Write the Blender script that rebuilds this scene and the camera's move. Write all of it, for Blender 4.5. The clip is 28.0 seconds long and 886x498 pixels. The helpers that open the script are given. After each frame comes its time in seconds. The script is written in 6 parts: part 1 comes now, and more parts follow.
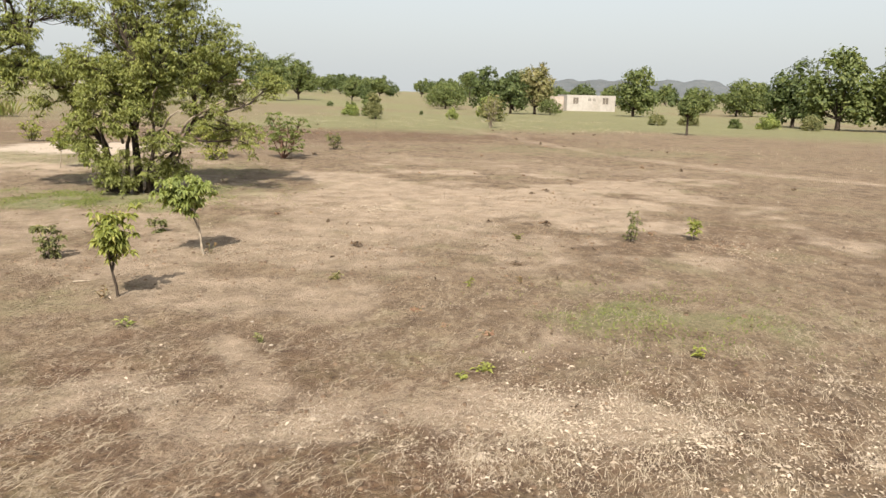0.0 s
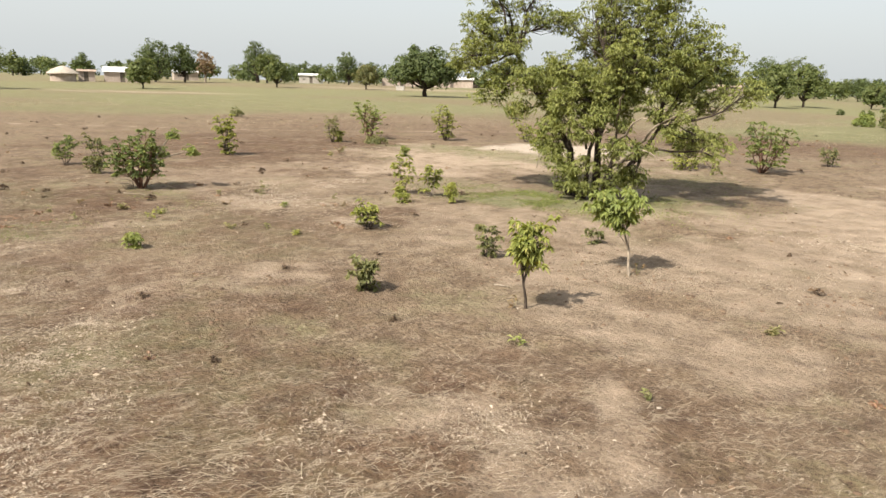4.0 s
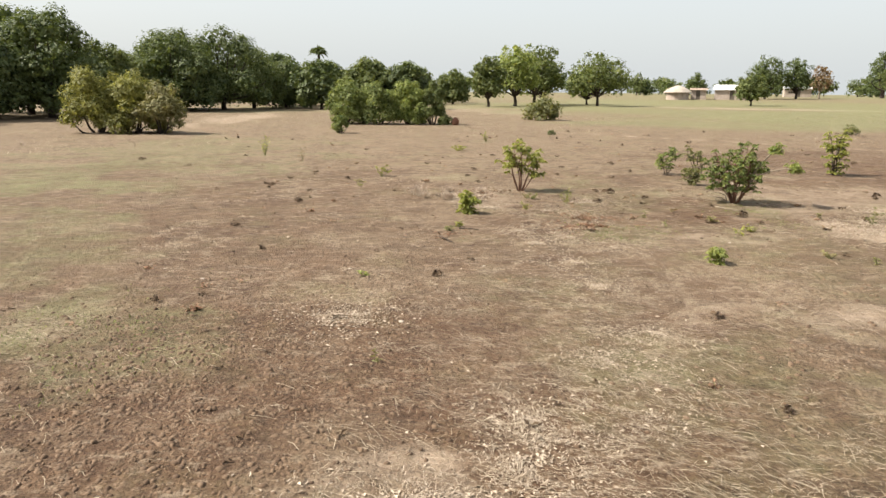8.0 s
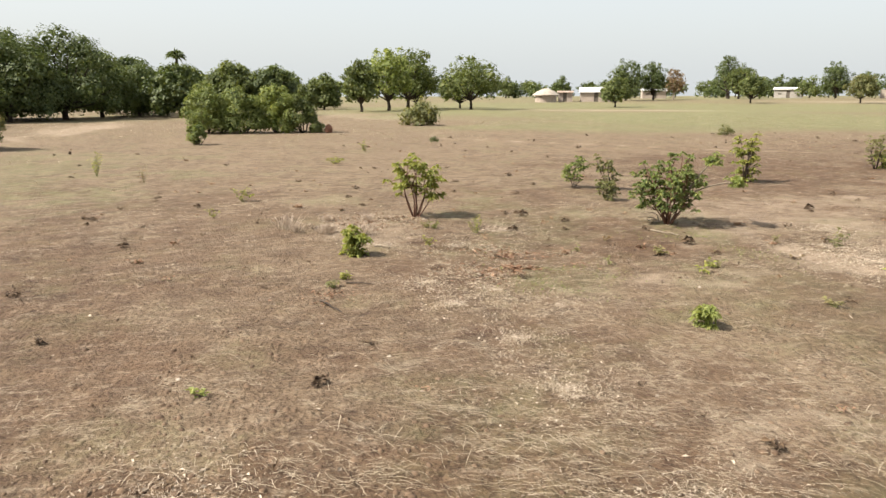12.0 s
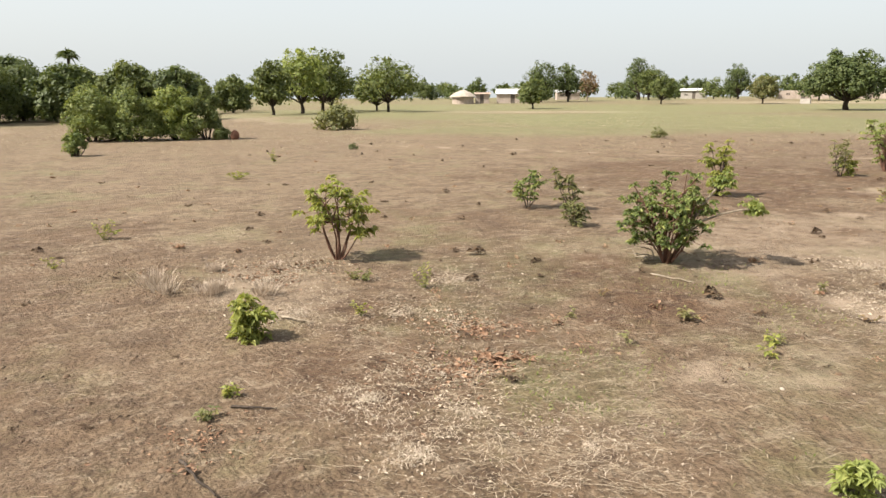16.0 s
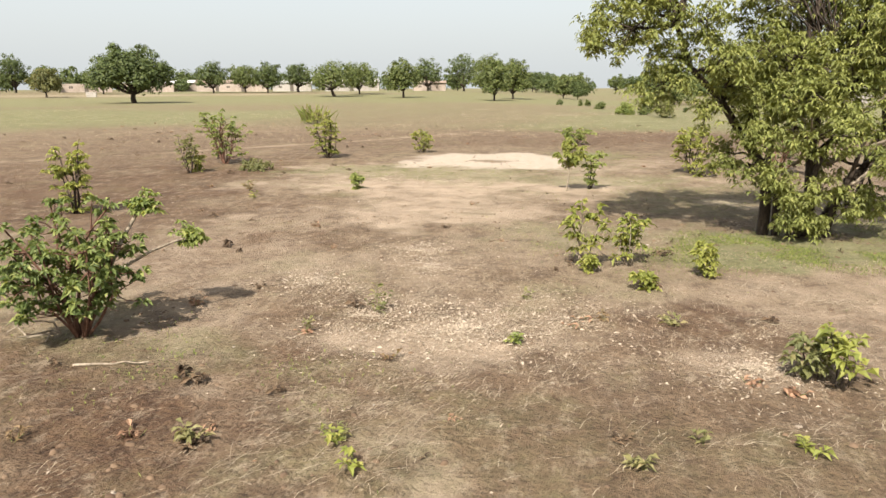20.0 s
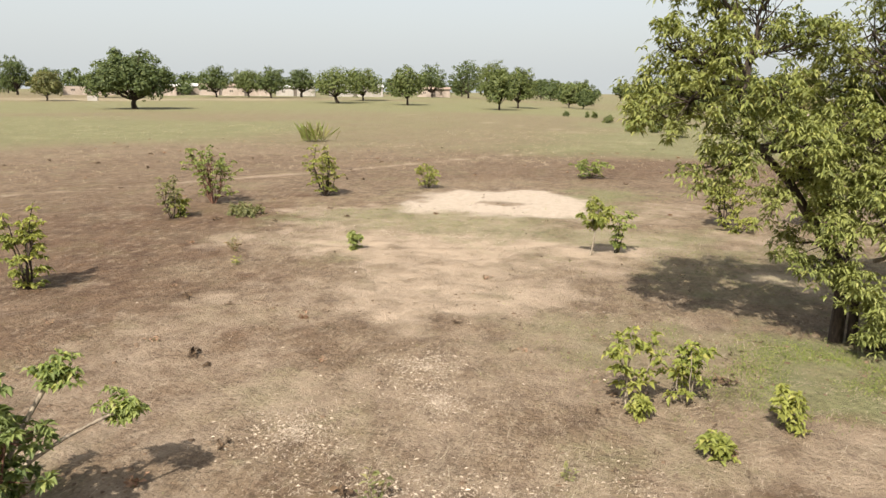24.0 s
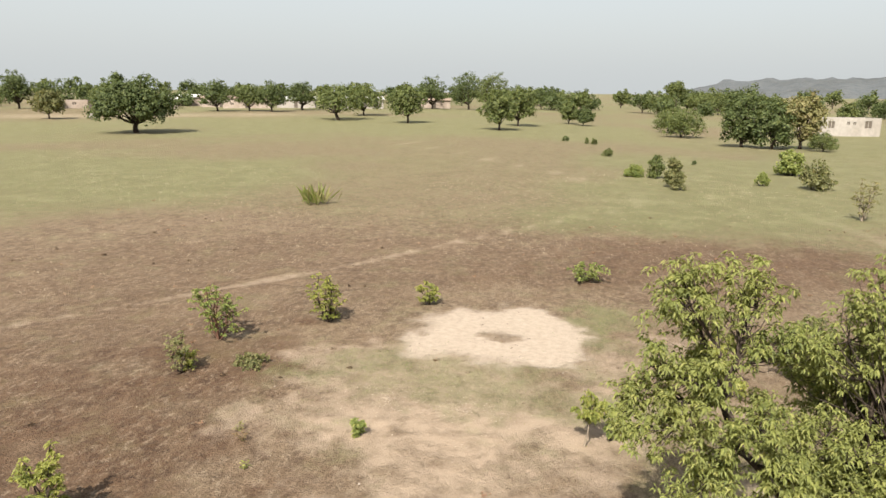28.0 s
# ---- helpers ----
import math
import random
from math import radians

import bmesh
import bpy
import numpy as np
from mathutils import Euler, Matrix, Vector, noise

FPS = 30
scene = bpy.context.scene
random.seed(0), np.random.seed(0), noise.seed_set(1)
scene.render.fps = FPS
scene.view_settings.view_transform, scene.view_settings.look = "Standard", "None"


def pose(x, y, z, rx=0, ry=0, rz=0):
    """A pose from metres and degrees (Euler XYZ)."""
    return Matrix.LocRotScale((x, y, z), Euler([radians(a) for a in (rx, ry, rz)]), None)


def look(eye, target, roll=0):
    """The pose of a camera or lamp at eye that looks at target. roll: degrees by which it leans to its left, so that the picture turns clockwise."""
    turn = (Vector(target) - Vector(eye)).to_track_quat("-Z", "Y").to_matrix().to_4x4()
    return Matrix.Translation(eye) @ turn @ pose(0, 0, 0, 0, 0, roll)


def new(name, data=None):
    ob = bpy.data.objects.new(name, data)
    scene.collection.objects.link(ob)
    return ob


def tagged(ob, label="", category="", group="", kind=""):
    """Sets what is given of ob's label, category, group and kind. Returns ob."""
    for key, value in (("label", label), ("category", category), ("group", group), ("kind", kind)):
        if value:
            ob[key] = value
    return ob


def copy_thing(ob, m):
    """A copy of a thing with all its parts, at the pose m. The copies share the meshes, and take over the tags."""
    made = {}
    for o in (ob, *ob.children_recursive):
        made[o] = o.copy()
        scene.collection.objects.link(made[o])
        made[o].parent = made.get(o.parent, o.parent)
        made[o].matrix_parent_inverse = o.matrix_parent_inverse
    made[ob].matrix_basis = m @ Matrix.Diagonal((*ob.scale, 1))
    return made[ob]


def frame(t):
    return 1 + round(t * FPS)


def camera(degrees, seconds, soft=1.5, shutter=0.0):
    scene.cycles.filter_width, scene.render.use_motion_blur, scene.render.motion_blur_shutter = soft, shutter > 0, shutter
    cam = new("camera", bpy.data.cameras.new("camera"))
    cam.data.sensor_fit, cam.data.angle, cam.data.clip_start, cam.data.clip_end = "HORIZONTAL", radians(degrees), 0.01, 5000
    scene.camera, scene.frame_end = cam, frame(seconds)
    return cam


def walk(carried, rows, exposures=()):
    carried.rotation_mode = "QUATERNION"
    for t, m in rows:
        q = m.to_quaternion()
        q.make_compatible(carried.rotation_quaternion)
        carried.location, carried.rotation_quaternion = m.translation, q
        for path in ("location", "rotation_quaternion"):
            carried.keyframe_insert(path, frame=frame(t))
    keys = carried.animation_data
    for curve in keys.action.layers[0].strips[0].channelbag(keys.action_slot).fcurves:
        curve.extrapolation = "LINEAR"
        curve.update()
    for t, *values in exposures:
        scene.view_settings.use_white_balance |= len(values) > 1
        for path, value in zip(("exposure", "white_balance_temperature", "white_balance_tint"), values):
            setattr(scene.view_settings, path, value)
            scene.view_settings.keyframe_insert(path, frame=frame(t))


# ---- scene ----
cam = camera(64.5, 28.0)
PATH = [
    (0, (0.291, 0.42, 1.946), (0.223, 2.37, 1.51), 1.6),
    (0.5, (0.3, 0.656, 1.942), (0.234, 2.607, 1.506), 1.6),
    (1, (0.309, 0.883, 1.938), (0.244, 2.833, 1.502), 1.6),
    (1.5, (0.276, 1.11, 1.937), (0.12, 3.055, 1.501), 1.7),
    (2, (0.345, 1.254, 1.95), (-0.236, 3.116, 1.505), 1.7),
    (2.5, (0.383, 1.295, 1.948), (-0.197, 3.156, 1.504), 1.7),
    (3, (0.414, 1.326, 1.953), (-0.442, 3.076, 1.503), 1.6),
    (3.5, (0.401, 1.39, 1.955), (-0.482, 3.128, 1.505), 1.6),
    (4, (0.394, 1.455, 1.959), (-0.863, 2.942, 1.503), 1.6),
    (4.5, (0.349, 1.589, 1.939), (-1.231, 2.727, 1.482), 1.3),
    (6.5, (0.312, 1.73, 1.841), (-1.636, 1.781, 1.392), 0.8),
    (7, (0.244, 1.72, 1.848), (-1.705, 1.772, 1.402), 0.7),
    (7.5, (0.103, 1.686, 1.853), (-1.846, 1.738, 1.41), 0.7),
    (8, (-0.086, 1.655, 1.857), (-2.033, 1.782, 1.419), 0.5),
    (8.5, (-0.305, 1.613, 1.866), (-2.249, 1.783, 1.43), 0.4),
    (9, (-0.585, 1.618, 1.866), (-2.53, 1.788, 1.434), 0.3),
    (9.5, (-0.895, 1.636, 1.868), (-2.841, 1.804, 1.438), 0.2),
    (10, (-1.235, 1.681, 1.869), (-3.162, 2.003, 1.44), 0.0),
    (10.5, (-1.596, 1.687, 1.865), (-3.518, 2.035, 1.437), 0.0),
    (11, (-1.977, 1.72, 1.851), (-3.873, 2.192, 1.424), -0.0),
    (11.5, (-2.33, 1.763, 1.855), (-4.226, 2.233, 1.429), -0.1),
    (12, (-2.689, 1.809, 1.852), (-4.586, 2.276, 1.427), -0.1),
    (12.5, (-3.034, 1.855, 1.855), (-4.933, 2.321, 1.432), -0.1),
    (14.5, (-4.34, 2.074, 1.868), (-6.233, 2.566, 1.447), -0.2),
    (15, (-4.663, 2.151, 1.862), (-6.549, 2.665, 1.443), -0.2),
    (15.5, (-5.024, 2.23, 1.859), (-6.854, 2.918, 1.437), -0.3),
    (16, (-5.359, 2.314, 1.867), (-7.19, 3.0, 1.446), -0.3),
    (16.5, (-5.679, 2.429, 1.866), (-7.391, 3.371, 1.441), -0.5),
    (17, (-6.048, 2.511, 1.864), (-7.605, 3.691, 1.433), -0.6),
    (17.5, (-6.357, 2.642, 1.865), (-7.77, 3.989, 1.429), -0.7),
    (18, (-6.711, 2.734, 1.851), (-7.939, 4.251, 1.413), -0.6),
    (18.5, (-6.991, 2.849, 1.852), (-8.208, 4.374, 1.413), -0.6),
    (19, (-7.249, 3.001, 1.85), (-8.087, 4.761, 1.404), -0.5),
    (19.5, (-7.534, 3.182, 1.838), (-8.076, 5.054, 1.39), -0.4),
    (20, (-7.749, 3.362, 1.835), (-8.292, 5.234, 1.389), -0.2),
    (20.5, (-7.925, 3.58, 1.823), (-8.47, 5.452, 1.379), -0.1),
    (22.5, (-8.328, 4.707, 1.81), (-8.878, 6.58, 1.373), 0.3),
    (23, (-8.353, 4.914, 1.857), (-8.902, 6.788, 1.423), 0.4),
    (23.5, (-8.346, 4.945, 2.165), (-8.895, 6.818, 1.73), 0.4),
    (24, (-8.311, 4.928, 2.566), (-8.86, 6.801, 2.13), 0.5),
    (24.5, (-8.291, 4.938, 2.998), (-8.84, 6.811, 2.563), 0.5),
    (25, (-8.315, 4.96, 3.404), (-8.865, 6.834, 2.971), 0.5),
    (25.5, (-8.352, 4.973, 3.825), (-8.901, 6.847, 3.39), 0.5),
    (26, (-8.399, 5.027, 4.228), (-8.948, 6.901, 3.794), 0.5),
    (26.5, (-8.413, 5.084, 4.636), (-8.962, 6.957, 4.2), 0.6),
    (27, (-8.408, 5.123, 5.059), (-8.957, 6.996, 4.622), 0.5),
    (27.5, (-8.407, 5.16, 5.485), (-8.956, 7.033, 5.047), 0.5),
    (28, (-8.406, 5.189, 5.817), (-8.956, 7.062, 5.379), 0.5),
]
walk(cam, [(t, look(*p)) for t, *p in PATH], ((0.0, 1.0), (4.0, 1.03), (8.0, 1.12), (17.0, 1.14), (20.0, 1.11), (24.0, 0.99), (28.0, 0.94)))

# ---- world, sun and exposure ----
world = bpy.data.worlds.new("hazy_sky")
scene.world = world
world.use_nodes = True
wn, wl = world.node_tree.nodes, world.node_tree.links
sky = wn.new("ShaderNodeTexSky")
sky.sky_type, sky.sun_disc = "NISHITA", False
SHADOW = (0.06, 0.91)  # shadow of a metre-high pole
sky.sun_elevation = math.atan2(1, math.hypot(*SHADOW))
sky.sun_rotation = math.atan2(-SHADOW[0], -SHADOW[1])
sky.dust_density, sky.air_density, sky.ozone_density = 6.0, 1.2, 1.0
bg_sky = wn["Background"]
bg_sky.inputs[1].default_value = 0.029
wl.new(sky.outputs[0], bg_sky.inputs[0])
bg_haze = wn.new("ShaderNodeBackground")
bg_haze.inputs[0].default_value = (0.92, 0.966, 0.978, 1)
bg_haze.inputs[1].default_value = 0.335
add = wn.new("ShaderNodeAddShader")
wl.new(bg_sky.outputs[0], add.inputs[0])
wl.new(bg_haze.outputs[0], add.inputs[1])
wl.new(add.outputs[0], wn["World Output"].inputs[0])

sun = new("sun", bpy.data.lights.new("sun", "SUN"))
sun.data.energy, sun.data.angle, sun.data.color = 5.0, radians(0.8), (1.0, 0.95, 0.86)
sun.matrix_world = look((0, 0, 60), (SHADOW[0], SHADOW[1], 59))

# ---- small tools ----


def smooth(a, b, v):
    k = np.clip((np.asarray(v, float) - a) / (b - a), 0, 1)
    return k * k * (3 - 2 * k)


def terrain(x, y):
    """Height of the land: a slow rise to the village, a slow dip towards the hills."""
    x, y = np.asarray(x, float), np.asarray(y, float)
    d, b = np.hypot(x + 4, y - 3), np.degrees(np.arctan2(x + 4, y - 3))
    w = np.where(b > 100, 0, 1 - smooth(-20, 2, b))
    return 1.2 * smooth(110, 200, d) * w - 0.85 * smooth(30, 120, d) * (1 - w)


def value_noise(x, y, seed=0):
    """Smooth noise from 0 to 1 on a unit lattice."""
    xi, yi = np.floor(x).astype(np.int64), np.floor(y).astype(np.int64)
    fx, fy = x - xi, y - yi
    fx, fy = fx * fx * (3 - 2 * fx), fy * fy * (3 - 2 * fy)

    def lattice(i, j):
        n = (i * 374761393 + j * 668265263 + seed * 974634777) & 0x7FFFFFFF
        n = ((n ^ (n >> 13)) * 1274126177) & 0x7FFFFFFF
        return ((n ^ (n >> 16)) & 0xFFFF) / 65535.0
    a = lattice(xi, yi) * (1 - fx) + lattice(xi + 1, yi) * fx
    b = lattice(xi, yi + 1) * (1 - fx) + lattice(xi + 1, yi + 1) * fx
    return a * (1 - fy) + b * fy


def bumps(x, y):
    """Fine unevenness of the soil, in metres; clods and hoof marks near the walk."""
    near = 1 - smooth(18, 45, np.hypot(x + 6, y - 8))
    big = (value_noise(x * 0.35, y * 0.35, 3) - 0.5) * 0.025
    mid = (value_noise(x * 1.7, y * 1.7, 5) - 0.5) * 0.008
    fine = (value_noise(x * 4.6, y * 4.6, 7) - 0.5) * 0.012 + np.maximum(value_noise(x * 7.5, y * 7.5, 9) - 0.6, 0) * 0.05
    return big * 0.6 + mid + fine * near


def ground_at(x, y):
    return float(terrain(x, y)) + float(bumps(np.array([x]), np.array([y]))[0])


def mesh_from(name, verts, faces, material=None, smooth_shade=False):
    """A mesh from arrays: verts (n, 3) and faces of one size (m, k)."""
    verts, faces = np.asarray(verts, np.float32), np.asarray(faces, np.int32)
    me = bpy.data.meshes.new(name)
    me.vertices.add(len(verts))
    me.vertices.foreach_set("co", verts.ravel())
    me.loops.add(faces.size)
    me.loops.foreach_set("vertex_index", faces.ravel())
    me.polygons.add(len(faces))
    me.polygons.foreach_set("loop_start", np.arange(0, faces.size, faces.shape[1], dtype=np.int32))
    me.polygons.foreach_set("use_smooth", np.full(len(faces), smooth_shade))
    me.update(calc_edges=True)
    me.validate()
    if material:
        me.materials.append(material)
    return me


def part(name, data, material, parent, label=""):
    """Links a bmesh or a mesh as one mesh object under a thing or a part."""
    if isinstance(data, bmesh.types.BMesh):
        me = bpy.data.meshes.new(name)
        data.to_mesh(me)
        data.free()
    else:
        me = data
    if material and not me.materials:
        me.materials.append(material)
    ob = new(name, me)
    ob.parent = parent
    return tagged(ob, label)


def base(name, x, y, label, category, group="", kind="", z=None, turn=0):
    """An Empty that stands on the ground, as the root of a thing."""
    ob = new(name)
    ob.empty_display_size = 0.1
    ob.location = (x, y, ground_at(x, y) if z is None else z)
    ob.rotation_euler = (0, 0, radians(turn))
    return tagged(ob, label, category, group, kind)


def tubes(paths, sides=6):
    """Tapered tubes: each path is a list of (point, radius)."""
    verts, faces, off = [], [], 0
    ang = np.arange(sides) * 2 * np.pi / sides
    for path in paths:
        pts = np.array([p for p, _ in path], float)
        rad = [r for _, r in path]
        for i, p in enumerate(pts):
            d = pts[min(i + 1, len(pts) - 1)] - pts[max(i - 1, 0)]
            d /= np.linalg.norm(d) + 1e-9
            a = np.cross(d, (0.31, 0.87, 0.37))
            a /= np.linalg.norm(a) + 1e-9
            b = np.cross(d, a)
            verts.append(p + rad[i] * (np.cos(ang)[:, None] * a + np.sin(ang)[:, None] * b))
        for i in range(len(pts) - 1):
            lo, hi = off + i * sides, off + (i + 1) * sides
            for k in range(sides):
                n = (k + 1) % sides
                faces.append((lo + k, lo + n, hi + n, hi + k))
        off += len(pts) * sides
    return np.concatenate(verts), np.array(faces)


def limb(rng, a, b, r0, r1, steps=5, wander=0.08, sag=0.0):
    """A bent tapered path from a to b."""
    a, b = np.array(a, float), np.array(b, float)
    ln = np.linalg.norm(b - a)
    out, drift = [], rng.normal(0, wander * ln, 3)
    for i in range(steps + 1):
        k = i / steps
        p = a + (b - a) * k + drift * math.sin(math.pi * k) + rng.normal(0, wander * 0.25 * ln, 3) * (0 < i < steps)
        p[2] -= sag * ln * math.sin(math.pi * k)
        out.append((p, r0 + (r1 - r0) * k ** 0.8))
    return out


def leaves(rng, points, ways, length, width, droop=0.3, fold=0.35):
    """Folded leaf blades at points, growing along ways: six corners, four triangles each."""
    n = len(points)
    ways = ways / (np.linalg.norm(ways, axis=1, keepdims=True) + 1e-9)
    side = np.cross(ways, rng.normal(0, 0.35, (n, 3)) + (0, 0, 1.0))
    side /= np.linalg.norm(side, axis=1, keepdims=True) + 1e-9
    up = np.cross(side, ways)
    ln = (length * rng.uniform(0.65, 1.25, n))[:, None]
    wd = (width * rng.uniform(0.7, 1.25, n))[:, None]
    low = np.array([0, 0, -1.0])
    mid = points + ways * ln * 0.5 + low * ln * droop * 0.2
    tip = points + ways * ln * 0.95 + low * ln * droop
    lift = up * wd * fold
    v = np.stack([points, mid + side * wd * 0.5 + lift, mid - side * wd * 0.5 + lift, tip, mid], 1).reshape(-1, 3)
    o = np.arange(n)[:, None] * 5
    f = np.stack([o + [0, 4, 1], o + [1, 4, 3], o + [0, 2, 4], o + [2, 3, 4]], 1).reshape(-1, 3)
    return v, f


def joined(chunks):
    vs, fs, off = [], [], 0
    for v, f in chunks:
        vs.append(v)
        fs.append(np.asarray(f) + off)
        off += len(v)
    return np.concatenate(vs), np.concatenate(fs)


# ---- materials ----


class Nodes:
    """A short way to write a node material."""

    def __init__(self, name):
        self.mat = bpy.data.materials.new(name)
        self.mat.use_nodes = True
        self.nodes, self.links = self.mat.node_tree.nodes, self.mat.node_tree.links
        self.bsdf = self.nodes["Principled BSDF"]
        self.bsdf.inputs["Roughness"].default_value = 0.9
        self.bsdf.inputs["Specular IOR Level"].default_value = 0.25
        self.place = self.add("ShaderNodeNewGeometry").outputs["Position"]

    def add(self, kind, **ins):
        n = self.nodes.new(kind)
        for k, v in ins.items():
            self.put(n.inputs[k.replace("_", " ")], v)
        return n

    def put(self, socket, v):
        if isinstance(v, bpy.types.NodeSocket):
            self.links.new(v, socket)
        else:
            socket.default_value = v

    def noise(self, scale, detail=4, rough=0.6, stretch=None, turn=0, place=None):
        vec = place or self.place
        if stretch:
            m = self.add("ShaderNodeMapping", Vector=vec)
            m.inputs["Scale"].default_value = stretch
            m.inputs["Rotation"].default_value = (0, 0, radians(turn))
            vec = m.outputs[0]
        return self.add("ShaderNodeTexNoise", Vector=vec, Scale=scale, Detail=detail, Roughness=rough).outputs["Fac"]

    def ramp(self, fac, lo, hi, a=0.0, b=1.0):
        n = self.add("ShaderNodeMapRange", Value=fac)
        n.interpolation_type = "SMOOTHSTEP"
        for k, v in zip((1, 2, 3, 4), (lo, hi, a, b)):
            n.inputs[k].default_value = v
        return n.outputs[0]

    def math(self, op, a, b=0.0):
        n = self.nodes.new("ShaderNodeMath")
        n.operation = op
        self.put(n.inputs[0], a)
        self.put(n.inputs[1], b)
        return n.outputs[0]

    def mix(self, fac, a, b, blend="MIX"):
        n = self.nodes.new("ShaderNodeMix")
        n.data_type, n.blend_type = "RGBA", blend
        self.put(n.inputs[0], fac)
        self.put(n.inputs[6], a if isinstance(a, bpy.types.NodeSocket) else (*a, 1))
        self.put(n.inputs[7], b if isinstance(b, bpy.types.NodeSocket) else (*b, 1))
        return n.outputs[2]

    def attr(self, name):
        n = self.nodes.new("ShaderNodeAttribute")
        n.attribute_name = name
        return n.outputs["Fac"]

    def done(self, colour, height=None, strength=0.5, distance=0.02, rough=None):
        self.put(self.bsdf.inputs["Base Color"], colour if isinstance(colour, bpy.types.NodeSocket) else (*colour, 1))
        if rough is not None:
            self.put(self.bsdf.inputs["Roughness"], rough)
        if height is not None:
            b = self.add("ShaderNodeBump", Height=height)
            b.inputs["Strength"].default_value, b.inputs["Distance"].default_value = strength, distance
            self.links.new(b.outputs[0], self.bsdf.inputs["Normal"])
        return self.mat


def ground_material():
    n = Nodes("dry_savanna_soil")
    warp = n.add("ShaderNodeTexNoise", Vector=n.place, Scale=2.5, Detail=3.0).outputs["Color"]
    bent = n.nodes.new("ShaderNodeVectorMath")
    bent.operation = "MULTIPLY_ADD"
    n.links.new(warp, bent.inputs[0])
    bent.inputs[1].default_value = (0.10, 0.10, 0.0)
    n.links.new(n.place, bent.inputs[2])
    bent = bent.outputs[0]
    grain = n.noise(70, 6, 0.75)
    crumbs = n.noise(14, 7, 0.72)
    clods = n.noise(24, 3, 0.5, None, 0, bent)
    patch = n.noise(2.9, 9, 0.76)
    streak = n.noise(3.4, 8, 0.74, (1, 0.62, 1), 52)
    wide = n.noise(0.33, 8, 0.72)
    fibre = None
    for turn, scale in ((34, 60), (62, 52), (105, 58), (10, 64)):
        f = n.ramp(n.noise(scale, 3, 0.6, (1, 0.10, 1), turn, bent), 0.56, 0.66)
        fibre = f if fibre is None else n.math("MAXIMUM", fibre, f)
    # bare soil: pinkish brown in two tones, crumbled, with darker and paler stretches
    soil = n.mix(n.ramp(patch, 0.36, 0.62), (0.097, 0.063, 0.038), (0.177, 0.1235, 0.076))
    soil = n.mix(n.ramp(streak, 0.47, 0.62, 0, 0.6), soil, (0.228, 0.163, 0.105))
    soil = n.mix(n.ramp(wide, 0.42, 0.66, 0, 0.5), soil, (0.220, 0.157, 0.101))
    soil = n.mix(n.ramp(n.noise(0.8, 8, 0.72), 0.34, 0.50, 0.5, 0), soil, n.mix(1.0, soil, (0.66, 0.61, 0.57), "MULTIPLY"))
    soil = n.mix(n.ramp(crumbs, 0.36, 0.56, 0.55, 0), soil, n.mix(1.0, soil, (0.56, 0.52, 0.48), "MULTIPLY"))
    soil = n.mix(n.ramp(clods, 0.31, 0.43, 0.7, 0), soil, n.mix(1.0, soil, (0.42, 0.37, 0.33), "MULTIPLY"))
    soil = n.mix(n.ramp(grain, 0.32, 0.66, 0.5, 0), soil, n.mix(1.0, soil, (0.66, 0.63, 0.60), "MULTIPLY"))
    # thin cover of bleached stalks, thicker in ragged stretches
    cover = n.math("MULTIPLY", n.ramp(streak, 0.42, 0.60, 0.05, 1.0), n.ramp(crumbs, 0.34, 0.60, 0.2, 1.0))
    pale_fibre = n.mix(n.ramp(grain, 0.3, 0.7), (0.24, 0.18, 0.115), (0.39, 0.315, 0.22))
    soil = n.mix(n.math("MULTIPLY", fibre, n.math("MULTIPLY", cover, 0.42)), soil, pale_fibre)
    bits = n.math("MULTIPLY", n.ramp(n.noise(34, 2, 0.5), 0.57, 0.63), n.ramp(n.noise(1.6, 8, 0.74, (1, 0.6, 1), 40), 0.53, 0.66))
    soil = n.mix(n.math("MULTIPLY", bits, 0.8), soil, (0.36, 0.29, 0.21))
    moss = n.math("MULTIPLY", n.ramp(n.noise(0.75, 8, 0.75, (1, 1, 1), 23), 0.50, 0.66), n.ramp(crumbs, 0.34, 0.6, 0.3, 1.0))
    soil = n.mix(n.math("MULTIPLY", moss, 0.55), soil, (0.185, 0.168, 0.086))
    crust = n.math("MULTIPLY", n.ramp(n.noise(23, 3, 0.55, (1, 1, 1), 77), 0.57, 0.62), n.ramp(n.noise(1.3, 8, 0.74, (1, 0.7, 1), 120), 0.44, 0.60))
    soil = n.mix(n.math("MULTIPLY", crust, 0.8), soil, (0.075, 0.046, 0.028))
    # dark patches keep the soil's mottling: mostly trodden or burnt soil, one with shrub shade painted in
    dark = n.math("MULTIPLY", n.attr("dark"), n.ramp(n.noise(1.1, 7, 0.72), 0.26, 0.56, 0.35, 1.0))
    soil = n.mix(dark, soil, n.mix(1.0, soil, (0.59, 0.475, 0.41), "MULTIPLY"))
    drift = n.math("MULTIPLY", n.ramp(n.noise(7.5, 10, 0.82, (1, 0.6, 1), 62), 0.50, 0.62), n.ramp(n.noise(0.7, 6, 0.7, None, 0), 0.32, 0.58, 0.10, 0.62))
    soil = n.mix(drift, soil, n.mix(n.ramp(grain, 0.3, 0.7), (0.225, 0.168, 0.114), (0.320, 0.250, 0.177)))
    ragged = n.math("ADD", n.attr("pale"), n.math("MULTIPLY", n.math("SUBTRACT", n.noise(2.4, 8, 0.75), 0.5), 2.2))
    pale = n.math("MULTIPLY", n.ramp(ragged, 0.15, 1.25), n.ramp(n.attr("pale"), 0.0, 0.7))
